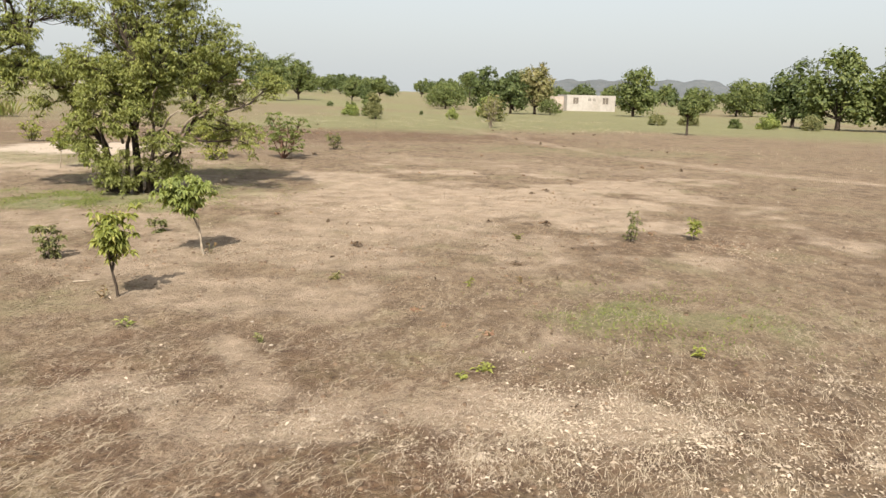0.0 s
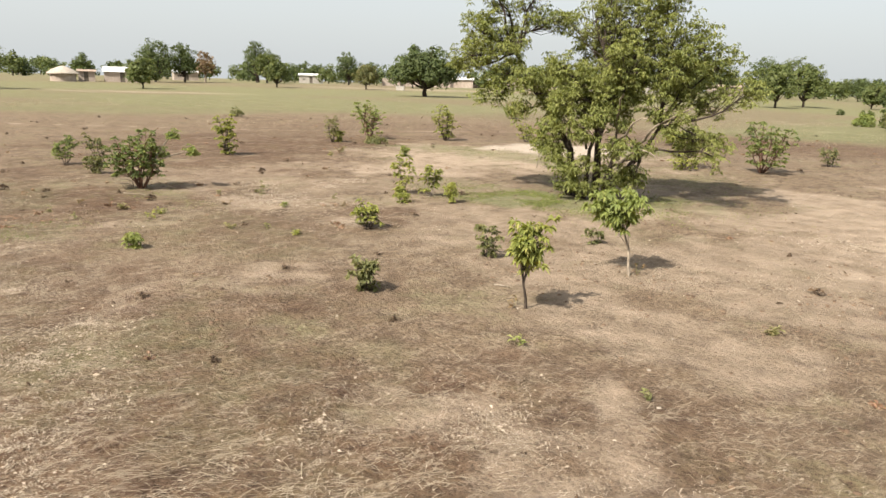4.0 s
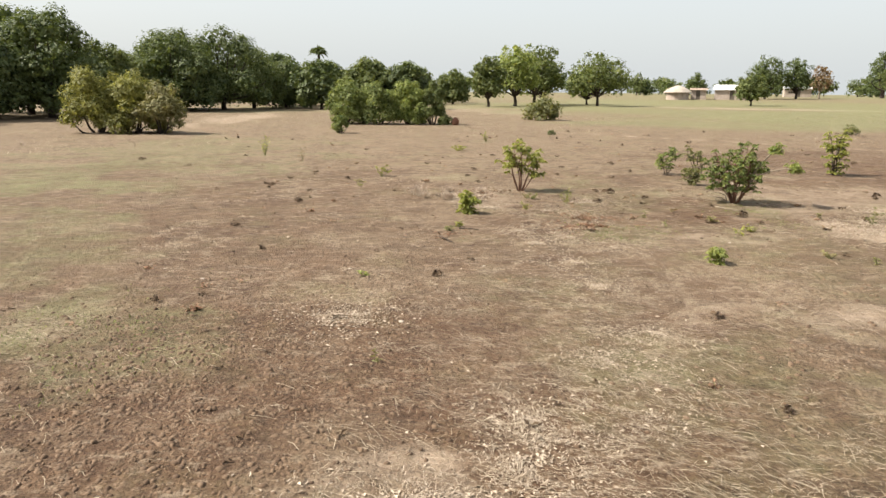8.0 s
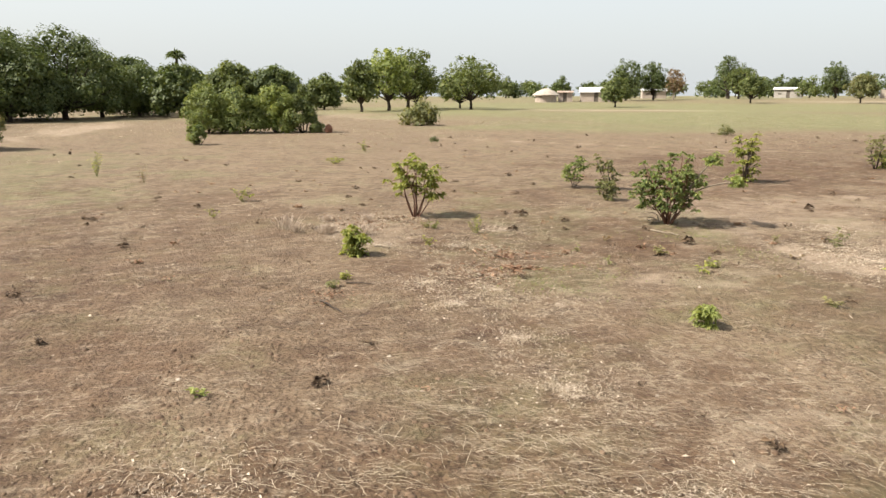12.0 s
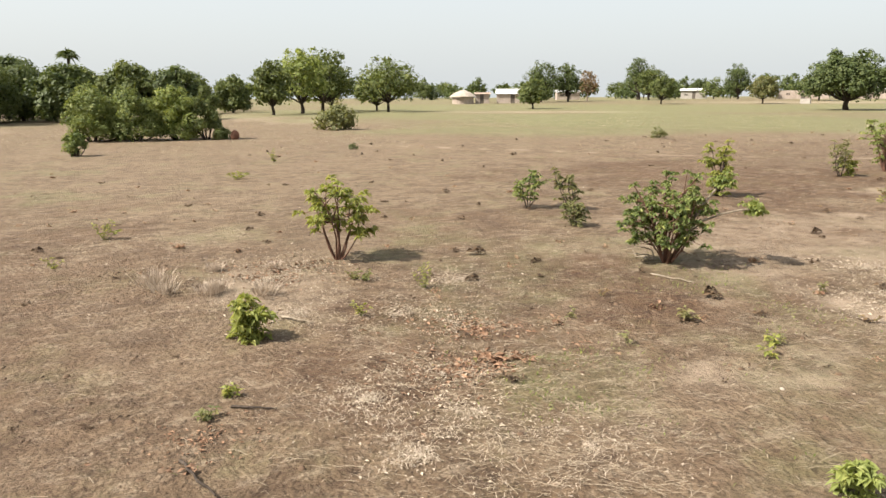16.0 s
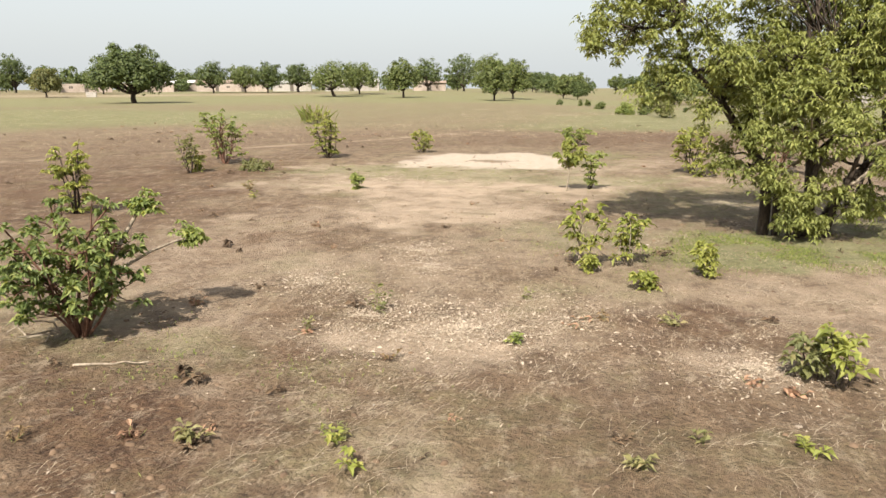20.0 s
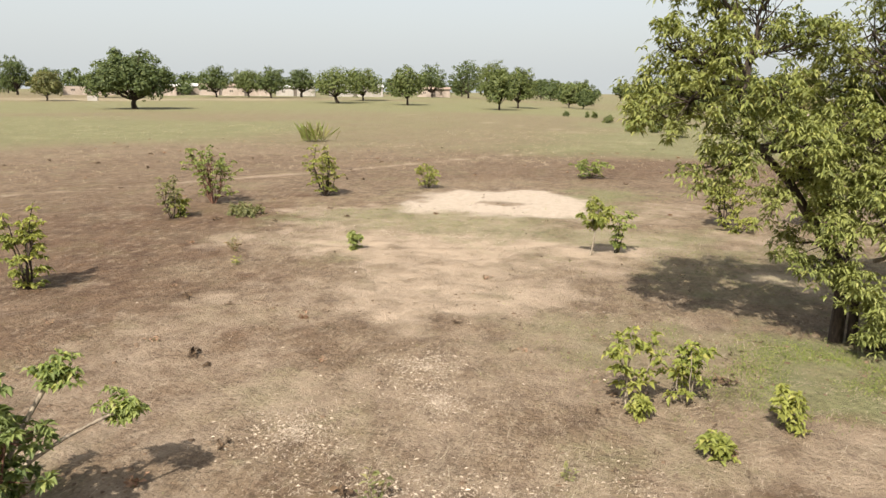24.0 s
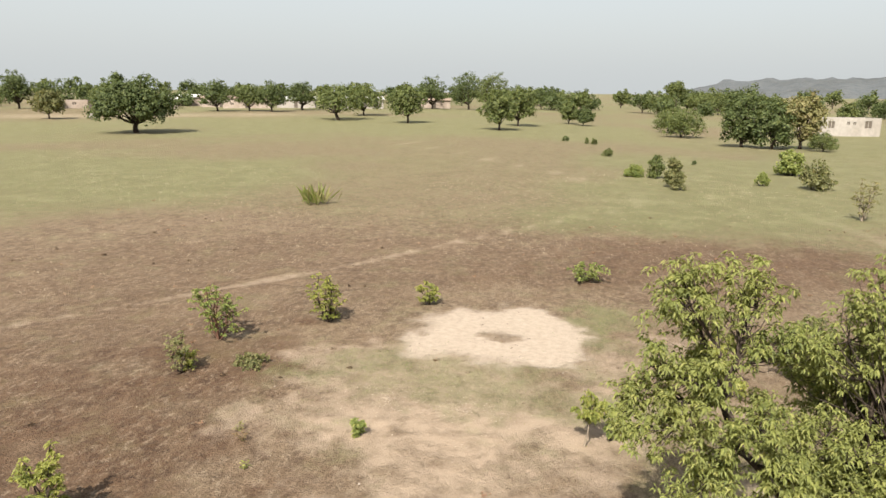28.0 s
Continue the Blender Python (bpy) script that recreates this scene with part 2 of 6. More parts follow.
    soil = n.mix(pale, soil, n.mix(n.ramp(grain, 0.3, 0.7), (0.245, 0.182, 0.126), (0.318, 0.244, 0.176)))
    turf = n.mix(n.ramp(n.noise(15, 6, 0.75), 0.34, 0.66), (0.085, 0.092, 0.036), (0.172, 0.172, 0.074))
    turf = n.mix(n.ramp(n.noise(0.5, 5, 0.65), 0.44, 0.68, 0, 0.55), turf, (0.205, 0.205, 0.098))
    thick = n.math("ADD", n.attr("green"), n.math("MULTIPLY", n.math("SUBTRACT", n.noise(1.9, 8, 0.78), 0.5), 1.9))
    green = n.math("MULTIPLY", n.ramp(thick, 0.10, 1.25), n.ramp(n.attr("green"), 0.0, 0.6))
    soil = n.mix(n.math("MULTIPLY", green, 0.8), soil, turf)
    sand = n.mix(n.ramp(n.noise(6, 6, 0.75), 0.30, 0.70), (0.268, 0.212, 0.160), (0.350, 0.286, 0.222))
    edge = n.math("ADD", n.attr("sand"), n.math("MULTIPLY", n.math("SUBTRACT", n.noise(3.2, 7, 0.75), 0.5), 1.1))
    sandy = n.math("MULTIPLY", n.ramp(edge, 0.15, 0.95), n.ramp(n.attr("sand"), 0.0, 0.7))
    soil = n.mix(sandy, soil, sand)
    flat = n.math("SUBTRACT", 1.0, n.math("MULTIPLY", n.math("MAXIMUM", sandy, pale), 0.72))
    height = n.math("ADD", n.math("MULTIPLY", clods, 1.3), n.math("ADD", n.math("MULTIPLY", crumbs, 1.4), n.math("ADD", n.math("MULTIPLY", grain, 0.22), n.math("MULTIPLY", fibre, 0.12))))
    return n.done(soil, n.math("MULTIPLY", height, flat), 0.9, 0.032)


def leaf_material(name, a, b, c, glow=0.35):
    """Leaf colours from a to b, some of them c, with light shining through."""
    n = Nodes(name)
    rand = n.add("ShaderNodeNewGeometry").outputs["Random Per Island"]
    col = n.mix(n.ramp(rand, 0.0, 0.75), a, b)
    col = n.mix(n.ramp(rand, 0.80, 0.95), col, c)
    col = n.mix(n.ramp(n.noise(1.1, 3), 0.35, 0.68, 0, 0.6), col, n.mix(0.5, b, c))
    n.done(col, rough=0.58)
    n.bsdf.inputs["Specular IOR Level"].default_value = 0.3
    t = n.add("ShaderNodeBsdfTranslucent", Color=n.mix(1.0, col, (1.3, 1.25, 0.7), "MULTIPLY"))
    m = n.add("ShaderNodeMixShader")
    m.inputs[0].default_value = glow
    n.links.new(n.bsdf.outputs[0], m.inputs[1])
    n.links.new(t.outputs[0], m.inputs[2])
    n.links.new(m.outputs[0], n.nodes["Material Output"].inputs[0])
    return n.mat


def rough_material(name, a, b, scale=12, bump=0.4, distance=0.01, stretch=None, rough=0.9):
    n = Nodes(name)
    local = n.add("ShaderNodeTexCoord").outputs["Object"]
    f = n.noise(scale, 6, 0.65, stretch, place=local)
    g = n.noise(scale * 0.12, 4, 0.6, place=local)
    col = n.mix(n.ramp(f, 0.3, 0.7), a, b)
    col = n.mix(n.ramp(g, 0.42, 0.7, 0, 0.5), col, n.mix(1.0, col, (0.6, 0.56, 0.5), "MULTIPLY"))
    return n.done(col, f, bump, distance, rough)


def scatter_material(name, a, b):
    """Dry litter: each piece has its own tone between a and b."""
    n = Nodes(name)
    rand = n.add("ShaderNodeNewGeometry").outputs["Random Per Island"]
    col = n.mix(rand, a, b)
    return n.done(n.mix(n.ramp(n.noise(60, 3), 0.3, 0.7, 0, 0.35), col, n.mix(1.0, col, (0.5, 0.45, 0.4), "MULTIPLY")))


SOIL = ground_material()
# brown bark, its colour lowered to hold the foliage's shade on the trunks
BARK = rough_material("shade_darkened_brown_bark", (0.026, 0.019, 0.014), (0.078, 0.058, 0.044), 30, 0.8, 0.02, (1, 1, 0.25))
PALE_BARK = rough_material("pale_grey_bark", (0.15, 0.12, 0.09), (0.34, 0.28, 0.21), 40, 0.6, 0.01, (1, 1, 0.3))
LEAF_NEAR = leaf_material("fresh_shea_leaves", (0.092, 0.125, 0.036), (0.205, 0.245, 0.068), (0.33, 0.335, 0.105), 0.42)
LEAF_TREE = leaf_material("yellow_green_shea_leaves", (0.094, 0.114, 0.034), (0.204, 0.226, 0.062), (0.33, 0.325, 0.108), 0.38)
LEAF_YOUNG = leaf_material("yellow_green_shoots", (0.118, 0.142, 0.032), (0.240, 0.262, 0.060), (0.350, 0.325, 0.092), 0.42)
LEAF_GREY = leaf_material("dusty_grey_green_leaves", (0.080, 0.090, 0.034), (0.160, 0.168, 0.064), (0.225, 0.195, 0.085), 0.35)
# the next two far-foliage colours are lightened, partly to take in haze
LEAF_DARK = leaf_material("dark_mango_leaves", (0.038, 0.056, 0.020), (0.080, 0.105, 0.033), (0.135, 0.152, 0.050), 0.3)
LEAF_MID = leaf_material("savanna_tree_leaves", (0.050, 0.068, 0.022), (0.112, 0.138, 0.040), (0.175, 0.184, 0.060), 0.32)
LEAF_PALE = leaf_material("pale_dry_crown", (0.12, 0.125, 0.045), (0.22, 0.205, 0.085), (0.27, 0.22, 0.11), 0.35)
LEAF_BUSH = leaf_material("olive_thicket_leaves", (0.060, 0.088, 0.026), (0.150, 0.185, 0.054), (0.26, 0.272, 0.086), 0.36)
LEAF_OLIVE = leaf_material("yellow_olive_thicket_leaves", (0.090, 0.098, 0.026), (0.190, 0.188, 0.052), (0.29, 0.275, 0.085), 0.36)
LEAF_DRY = leaf_material("russet_dry_leaves", (0.11, 0.068, 0.035), (0.19, 0.125, 0.065), (0.24, 0.165, 0.09), 0.25)
STRAW = scatter_material("bleached_straw", (0.22, 0.168, 0.112), (0.50, 0.415, 0.305))
LITTER = scatter_material("dead_leaf_litter", (0.23, 0.177, 0.127), (0.53, 0.44, 0.34))
LITTER_RED = scatter_material("russet_leaf_litter", (0.15, 0.082, 0.048), (0.34, 0.205, 0.13))
PLUME = scatter_material("bleached_grass_plumes", (0.34, 0.27, 0.205), (0.58, 0.48, 0.38))
CLOD = scatter_material("dark_soil_clods", (0.090, 0.057, 0.036), (0.165, 0.110, 0.070))
RED_BARK = rough_material("red_brown_bark", (0.075, 0.036, 0.024), (0.17, 0.09, 0.06), 40, 0.6, 0.01, (1, 1, 0.3))
DEBRIS = scatter_material("dark_plant_debris", (0.045, 0.030, 0.020), (0.13, 0.085, 0.05))
STONE = scatter_material("pale_stones", (0.22, 0.175, 0.135), (0.42, 0.36, 0.295))
GRASS = scatter_material("short_green_grass", (0.075, 0.100, 0.022), (0.21, 0.225, 0.060))
MUD_WALL = rough_material("pinkish_mud_plaster", (0.31, 0.25, 0.205), (0.41, 0.34, 0.285), 2.0, 0.3, 0.03)
BLOCK_WALL = rough_material("pale_cement_block", (0.29, 0.262, 0.232), (0.37, 0.338, 0.300), 1.2, 0.3, 0.02)
METAL_ROOF = rough_material("weathered_zinc_sheet", (0.46, 0.45, 0.43), (0.62, 0.60, 0.57), 1.5, 0.2, 0.01, rough=0.55)
RUST_ROOF = rough_material("rusty_zinc_sheet", (0.20, 0.135, 0.10), (0.36, 0.28, 0.22), 1.2, 0.2, 0.01, rough=0.7)
PALE_THATCH = rough_material("bleached_thatch", (0.28, 0.235, 0.19), (0.42, 0.36, 0.30), 6, 0.6, 0.05, (1, 1, 0.2))
THATCH = rough_material("grey_thatch", (0.20, 0.165, 0.125), (0.36, 0.30, 0.235), 8, 0.7, 0.05, (1, 1, 0.2))
SHUTTER = rough_material("dark_wood_shutter", (0.09, 0.075, 0.062), (0.15, 0.125, 0.10), 8)
# distance haze over the hills is put into their base colour as blue-grey
HILL_HAZE_GREY = rough_material("haze_greyed_wooded_hillside", (0.070, 0.078, 0.084), (0.105, 0.108, 0.108), 0.06, 0.5, 4.0)
TERMITE = rough_material("red_termite_earth", (0.11, 0.05, 0.03), (0.19, 0.095, 0.06), 7, 0.7, 0.03)

# ---- the ground ----


def spread(lo, hi, step, reach, grow=1.10):
    """Coordinates: an even fine stretch, then ever wider steps out to reach."""
    mid = list(np.arange(lo, hi + step / 2, step))
    out, s, left, right = [], step, mid[0], mid[-1]
    low, high = [], []
    while right < reach:
        s *= grow
        left, right = left - s, right + s
        low.append(left)
        high.append(right)
    return np.array(low[::-1] + mid + high)


def blob(x, y, cx, cy, rx, ry, turn=0.0, ragged=0.35, seed=1):
    """A ragged soft-edged oval patch, 0 to 1."""
    c, s = math.cos(radians(turn)), math.sin(radians(turn))
    u, v = ((x - cx) * c + (y - cy) * s) / rx, (-(x - cx) * s + (y - cy) * c) / ry
    wob = (value_noise(x * 0.9, y * 0.9, seed) - 0.5) * 2 * ragged + (value_noise(x * 2.9, y * 2.9, seed + 50) - 0.5) * ragged
    return 1 - smooth(0.42, 1.28, np.hypot(u, v) + wob)


def trail(x, y, pts, width):
    """A worn strip along a line of points, 0 to 1."""
    d = np.full(x.shape, 1e9)
    for (ax, ay), (bx, by) in zip(pts, pts[1:]):
        k = np.clip(((x - ax) * (bx - ax) + (y - ay) * (by - ay)) / ((bx - ax) ** 2 + (by - ay) ** 2), 0, 1)
        d = np.minimum(d, np.hypot(x - ax - k * (bx - ax), y - ay - k * (by - ay)))
    return 1 - smooth(0, width * 1.15, d + (value_noise(x * 0.7, y * 0.7, 31) - 0.5) * width * 0.9)


gx, gy = spread(-18.0, 5.5, 0.095, 3600), spread(-2.0, 20.0, 0.095, 3600)
GX, GY = np.meshgrid(gx, gy)
X, Y = GX.ravel(), GY.ravel()
Z = terrain(X, Y) + bumps(X, Y)
nx, ny = len(gx), len(gy)
idx = np.arange(nx * ny).reshape(ny, nx)
quads = np.stack([idx[:-1, :-1], idx[:-1, 1:], idx[1:, 1:], idx[1:, :-1]], -1).reshape(-1, 4)
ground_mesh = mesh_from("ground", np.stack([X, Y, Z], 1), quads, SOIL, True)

sand = 1.35 * blob(X, Y, -11.75, 21.3, 2.5, 2.4, -25, 0.22, 2) - 0.9 * blob(X, Y, -11.45, 21.1, 0.7, 0.4, 0, 0.5, 4)
pale = np.maximum.reduce([
    blob(X, Y, -10.8, 16.4, 3.0, 1.4, 10, 0.55, 5), blob(X, Y, -11.5, 17.5, 5.0, 4.0, 0, 0.6, 29) * 0.75, blob(X, Y, -9.0, 11.5, 3.0, 3.0, 0, 0.6, 30) * 0.55, blob(X, Y, -2.5, 8.5, 5.5, 4.0, 0, 0.7, 32) * 0.7, blob(X, Y, -11.0, 2.0, 4.5, 3.0, 0, 0.7, 33) * 0.25, blob(X, Y, -12.2, 10.6, 3.6, 2.8, 0, 0.7, 34) * 0.6, blob(X, Y, -14.6, 17.3, 1.1, 0.5, 0, 0.5, 6) * 0.7,
    blob(X, Y, -10.8, 15.4, 0.7, 0.3, 0, 0.3, 7), blob(X, Y, -10.6, 13.8, 3.0, 2.2, 20, 0.6, 8) * 0.9,
    blob(X, Y, -0.8, 11.4, 2.6, 1.4, -35, 0.6, 9) * 0.75, blob(X, Y, -1.1, 4.9, 0.25, 1.1, 35, 0.4, 10) * 0.7,
    blob(X, Y, 0.5, 14.0, 6.0, 4.5, -15, 0.7, 18) * 0.85, blob(X, Y, -7.4, 22.0, 2.4, 0.9, 10, 0.5, 11) * 0.6, blob(X, Y, 2, 20, 7, 2.2, -15, 0.5, 12) * 0.55,
    blob(X, Y, -50, -9, 14, 2.2, 0, 0.4, 13) * 0.8, blob(X, Y, -75, 10, 26, 5, 10, 0.5, 14) * 0.6,
    blob(X, Y, -88, 48, 24, 7, 55, 0.5, 15) * 0.9, blob(X, Y, -12.6, 3.0, 1.2, 0.9, 0, 0.5, 16) * 0.6,
    trail(X, Y, [(-34, 9), (-23.6, 18), (-21.3, 21.4), (-18.2, 26.2), (-14, 34.3), (-8.3, 44.3), (-2, 52)], 0.42) * 0.85,
    trail(X, Y, [(-8.3, 44.3), (-14.3, 56.9), (-27.2, 72), (-45, 95)], 1.0) * 0.8,
    trail(X, Y, [(14, 15.5), (8.2, 19.7), (5.0, 24.5), (1.0, 36.6), (-1, 44)], 0.9) * 0.7,
    blob(X, Y, -104, 125, 45, 10, 45, 0.4, 17) * 0.8,
    blob(X, Y, 1.1, 4.4, 0.9, 0.6, 0, 0.6, 19) * 0.8, blob(X, Y, -2.9, 1.75, 0.5, 0.6, 0, 0.6, 20) * 0.7, blob(X, Y, -5.7, 1.2, 0.4, 0.5, 0, 0.6, 25) * 0.6,
    blob(X, Y, -9.0, 8.4, 1.0, 0.8, 0, 0.7, 26) * 0.9, blob(X, Y, -10.4, 10.3, 1.2, 0.7, 0, 0.6, 27) * 0.5, blob(X, Y, -7.0, 8.2, 0.6, 0.4, 0, 0.6, 28) * 0.7,
])
far = np.hypot(X + 6, Y - 8)
sweep = value_noise(X * 0.045 + 3, Y * 0.045, 21) + 0.35 * value_noise(X * 0.16, Y * 0.16, 22)
north = smooth(30, 46, Y - 0.36 * X * (X < 0) * 0.9 - 2 + 13 * (value_noise(X * 0.11, Y * 0.11, 23) - 0.5) + 5 * (value_noise(X * 0.4, Y * 0.4, 25) - 0.5))
west = smooth(17, 46, -X + 4 * value_noise(X * 0.1, Y * 0.1, 24))
green = np.maximum.reduce([
    blob(X, Y, -6.4, 12.0, 2.0, 1.2, -20, 0.5, 41) * 1.1, blob(X, Y, -4.7, 13.4, 1.3, 1.4, 0, 0.4, 42) * 0.8,
    blob(X, Y, 2.1, 6.6, 1.05, 0.85, 0, 0.6, 43) * 0.7, blob(X, Y, -5.3, -0.9, 1.6, 1.1, 0, 0.8, 44) * 0.5, blob(X, Y, -4.6, 3.6, 1.4, 0.9, 0, 0.8, 84) * 0.5, blob(X, Y, -22, -5, 11, 5, 0, 0.6, 57) * 0.55, blob(X, Y, -5.0, 3.4, 1.6, 1.1, 0, 0.7, 56) * 0.45, blob(X, Y, -13.0, 6.0, 3.0, 2.2, 0, 0.7, 58) * 0.45, blob(X, Y, -8.0, 6.5, 2.0, 1.6, 0, 0.7, 59) * 0.4, blob(X, Y, -3.5, 4.2, 1.8, 1.4, 0, 0.7, 60) * 0.4, blob(X, Y, -14.5, -5.4, 4, 2, 0, 0.6, 53) * 0.7, blob(X, Y, -10, -3, 4.5, 2.5, 0, 0.6, 52) * 0.5,
    blob(X, Y, -9.2, 4.7, 0.8, 0.6, 0, 0.5, 45) * 0.5, blob(X, Y, -10.7, 7.3, 1.0, 0.6, 0, 0.5, 46) * 0.5,
    blob(X, Y, -13.2, 18.4, 2.2, 1.5, 0, 0.5, 47) * 0.55, blob(X, Y, -9.3, 22.5, 1.6, 2.0, 0, 0.5, 48) * 0.75, blob(X, Y, -11.0, 18.4, 5.0, 2.4, 0, 0.6, 54) * 0.62, blob(X, Y, -8.0, 12.5, 2.4, 1.6, 0, 0.6, 55) * 0.5,
    blob(X, Y, -6.6, 16.5, 2.2, 2.4, 0, 0.5, 49) * 0.5, blob(X, Y, 4, 26, 7, 3, 0, 0.5, 51) * 0.5,
    north * (0.54 + 0.5 * smooth(0.4, 0.85, sweep)), west * (0.28 + 0.6 * smooth(0.5, 0.9, sweep)),
    smooth(30, 55, far) * smooth(-10, 10, X) * (0.3 + 0.4 * smooth(0.5, 0.85, sweep)),
])
dark = np.maximum.reduce([
    # seed 78 holds dark soil and the arm shrub's shadow, painted as one patch
    blob(X, Y, -21.5, 20.5, 7.5, 5, 40, 0.45, 61) * 0.45, blob(X, Y, -20, 27.5, 12, 4.5, 25, 0.45, 62) * 0.4, blob(X, Y, -10, 36, 9, 4, 30, 0.45, 71) * 0.4, blob(X, Y, -12.0, 27.5, 6, 2, 20, 0.5, 72) * 0.55, blob(X, Y, -11.0, 6.3, 2.2, 1.3, 0, 0.5, 78), blob(X, Y, -3.2, 2.9, 4.0, 2.0, 10, 0.6, 79), blob(X, Y, -6.5, 9.2, 1.6, 1.2, 0, 0.6, 88) * 0.8, blob(X, Y, -14.6, 11.4, 3.0, 2.2, 0, 0.7, 89) * 0.75, blob(X, Y, -9.6, 7.2, 2.8, 1.6, 0, 0.6, 80) * 0.5, blob(X, Y, -0.6, 4.4, 3.2, 1.3, 0, 0.6, 81) * 0.6, blob(X, Y, -7.5, 6.8, 1.8, 1.3, 0, 0.6, 82) * 0.5, blob(X, Y, -13.5, 0.5, 4.5, 2.2, 0, 0.6, 83) * 0.6, blob(X, Y, -10.2, 4.4, 1.5, 1.0, 0, 0.6, 85) * 0.8, blob(X, Y, -13.4, 10.2, 2.4, 2.6, 0, 0.7, 86) * 0.6,
    blob(X, Y, -5, 31, 9, 4.5, 15, 0.45, 63) * 0.85, blob(X, Y, -18.6, 14.0, 5.6, 4.8, 30, 0.5, 64) * 0.9, blob(X, Y, -3.4, 0.5, 3.4, 2.2, 0, 0.8, 68), blob(X, Y, -9.0, -1.5, 5.0, 2.6, 0, 0.7, 69) * 0.75, blob(X, Y, -14.3, 5.8, 3.2, 2.0, 0, 0.7, 87) * 0.55,
    blob(X, Y, -3.8, 3.7, 1.9, 1.2, 0, 0.6, 65) * 0.75, blob(X, Y, -10.2, 4.0, 1.8, 1.2, 0, 0.6, 76) * 0.8, blob(X, Y, -6.2, 4.2, 2.2, 1.5, 0, 0.6, 77) * 0.65, blob(X, Y, -15, -4.5, 6, 3, 0, 0.6, 75) * 0.55, blob(X, Y, 5.0, 10.5, 3.5, 1.5, 0, 0.5, 66) * 0.4,
    # seed 67 is a small dark patch beside the upright green shrub
    blob(X, Y, -16.7, 20.7, 0.5, 0.35, 0, 0.2, 67), blob(X, Y, -11.2, 5.3, 2.6, 1.5, 0, 0.5, 70) * 0.6, blob(X, Y, -5.0, 2.6, 2.6, 1.7, 30, 0.6, 73) * 0.85, blob(X, Y, -9.4, 2.2, 3.0, 1.6, 0, 0.6, 74) * 0.4, trail(X, Y, [(-6, 46), (-2.1, 33.8), (0.5, 29.5), (6, 25)], 0.5) * 0.8,
])
for key, values in (("sand", sand), ("pale", pale), ("green", green), ("dark", dark)):
    layer = ground_mesh.attributes.new(key, "FLOAT", "POINT")
    layer.data.foreach_set("value", np.clip(values, 0, 1).astype(np.float32))
tagged(new("ground", ground_mesh), "dry brown savanna soil with straw, bare sand and thin grass", "ground", kind="structure")


def ridge(name, label, lo, hi, near, peaks, seed):
    """A long hill: bearings lo to hi in degrees at a distance; peaks are (bearing, height, spread)."""
    nb, nr = 90, 14
    B, R = np.meshgrid(np.radians(np.linspace(lo, hi, nb)), np.linspace(0, 1, nr))
    deg = np.degrees(B)
    h = sum(p * np.exp(-((deg - b) / s) ** 2) for b, p, s in peaks)
    h = h * (0.82 + 0.36 * value_noise(deg * 1.3, R * 3, seed) + 0.12 * (value_noise(deg * 5, R * 5, seed + 1) - 0.5))
    edge = smooth(lo, lo + 2, deg) * (1 - smooth(hi - 2, hi, deg))
    z = h * edge * np.sin(np.clip(R * 1.3, 0, 1) * np.pi / 2) * np.where(R > 0.77, 1 - (R - 0.77) * 1.5, 1) - 3
    r = near + R * 500
    v = np.stack([r * np.sin(B), r * np.cos(B), z], -1).reshape(-1, 3)
    i = np.arange(nb * nr).reshape(nr, nb)
    f = np.stack([i[:-1, :-1], i[:-1, 1:], i[1:, 1:], i[1:, :-1]], -1).reshape(-1, 4)
    return tagged(new(name, mesh_from(name, v, f, HILL_HAZE_GREY, True)), label, "hill", kind="structure")


ridge("backdrop_hills", "low wooded hills on the horizon, coloured grey for haze", -3, 34, 1500, [(4.0, 25, 2.6), (8.5, 34, 4), (13, 20, 5), (17, 34, 5), (24, 18, 5)], 71)

# ---- trees ----


def crown_mesh(rng, lobes, count, size, sprays=3, flat=0.8, tight=True):
    """Foliage over a set of rounded masses (x, y, z, radius): sprays of blades turned up to the light, few of them underneath."""
    chunks, total = [], sum(r ** 2 for *_, r in lobes)
    for x, y, z, r in lobes:
        k = max(12, int(count * r * r / total))
        d = rng.normal(0, 1, (k, 3))
        d /= np.linalg.norm(d, axis=1, keepdims=True)
        if tight:
            d[:, 2] = np.where(d[:, 2] < -0.72, -d[:, 2], d[:, 2])
        shell = 0.74 + 0.30 * rng.random(k) if tight else 0.55 + 0.52 * rng.random(k) ** 0.75
        rad = r * shell * (0.92 + 0.20 * np.sin(d[:, 0] * 7 + x) * np.sin(d[:, 1] * 6 + z))
        p = np.array([x, y, z]) + d * rad[:, None] * (1, 1, flat)
        for _ in range(sprays):
            facing = d + (0, 0, 0.45) + rng.normal(0, 0.34, (k, 3))
            chunks.append(kites(rng, p + rng.normal(0, size * 0.4, (k, 3)), np.cross(facing, rng.normal(0, 1, (k, 3))), facing, size))
        inner = rng.normal(0, 1, (k // 4 + 3, 3))
        inner /= np.linalg.norm(inner, axis=1, keepdims=True)
        q = np.array([x, y, z]) + inner * (r * rng.uniform(0.25, 0.62, (len(inner), 1))) * (1, 1, flat)
        chunks.append(kites(rng, q, np.cross(inner, rng.normal(0, 1, inner.shape)), inner, min(size * 2.2, r * 0.7)))
    return joined(chunks)


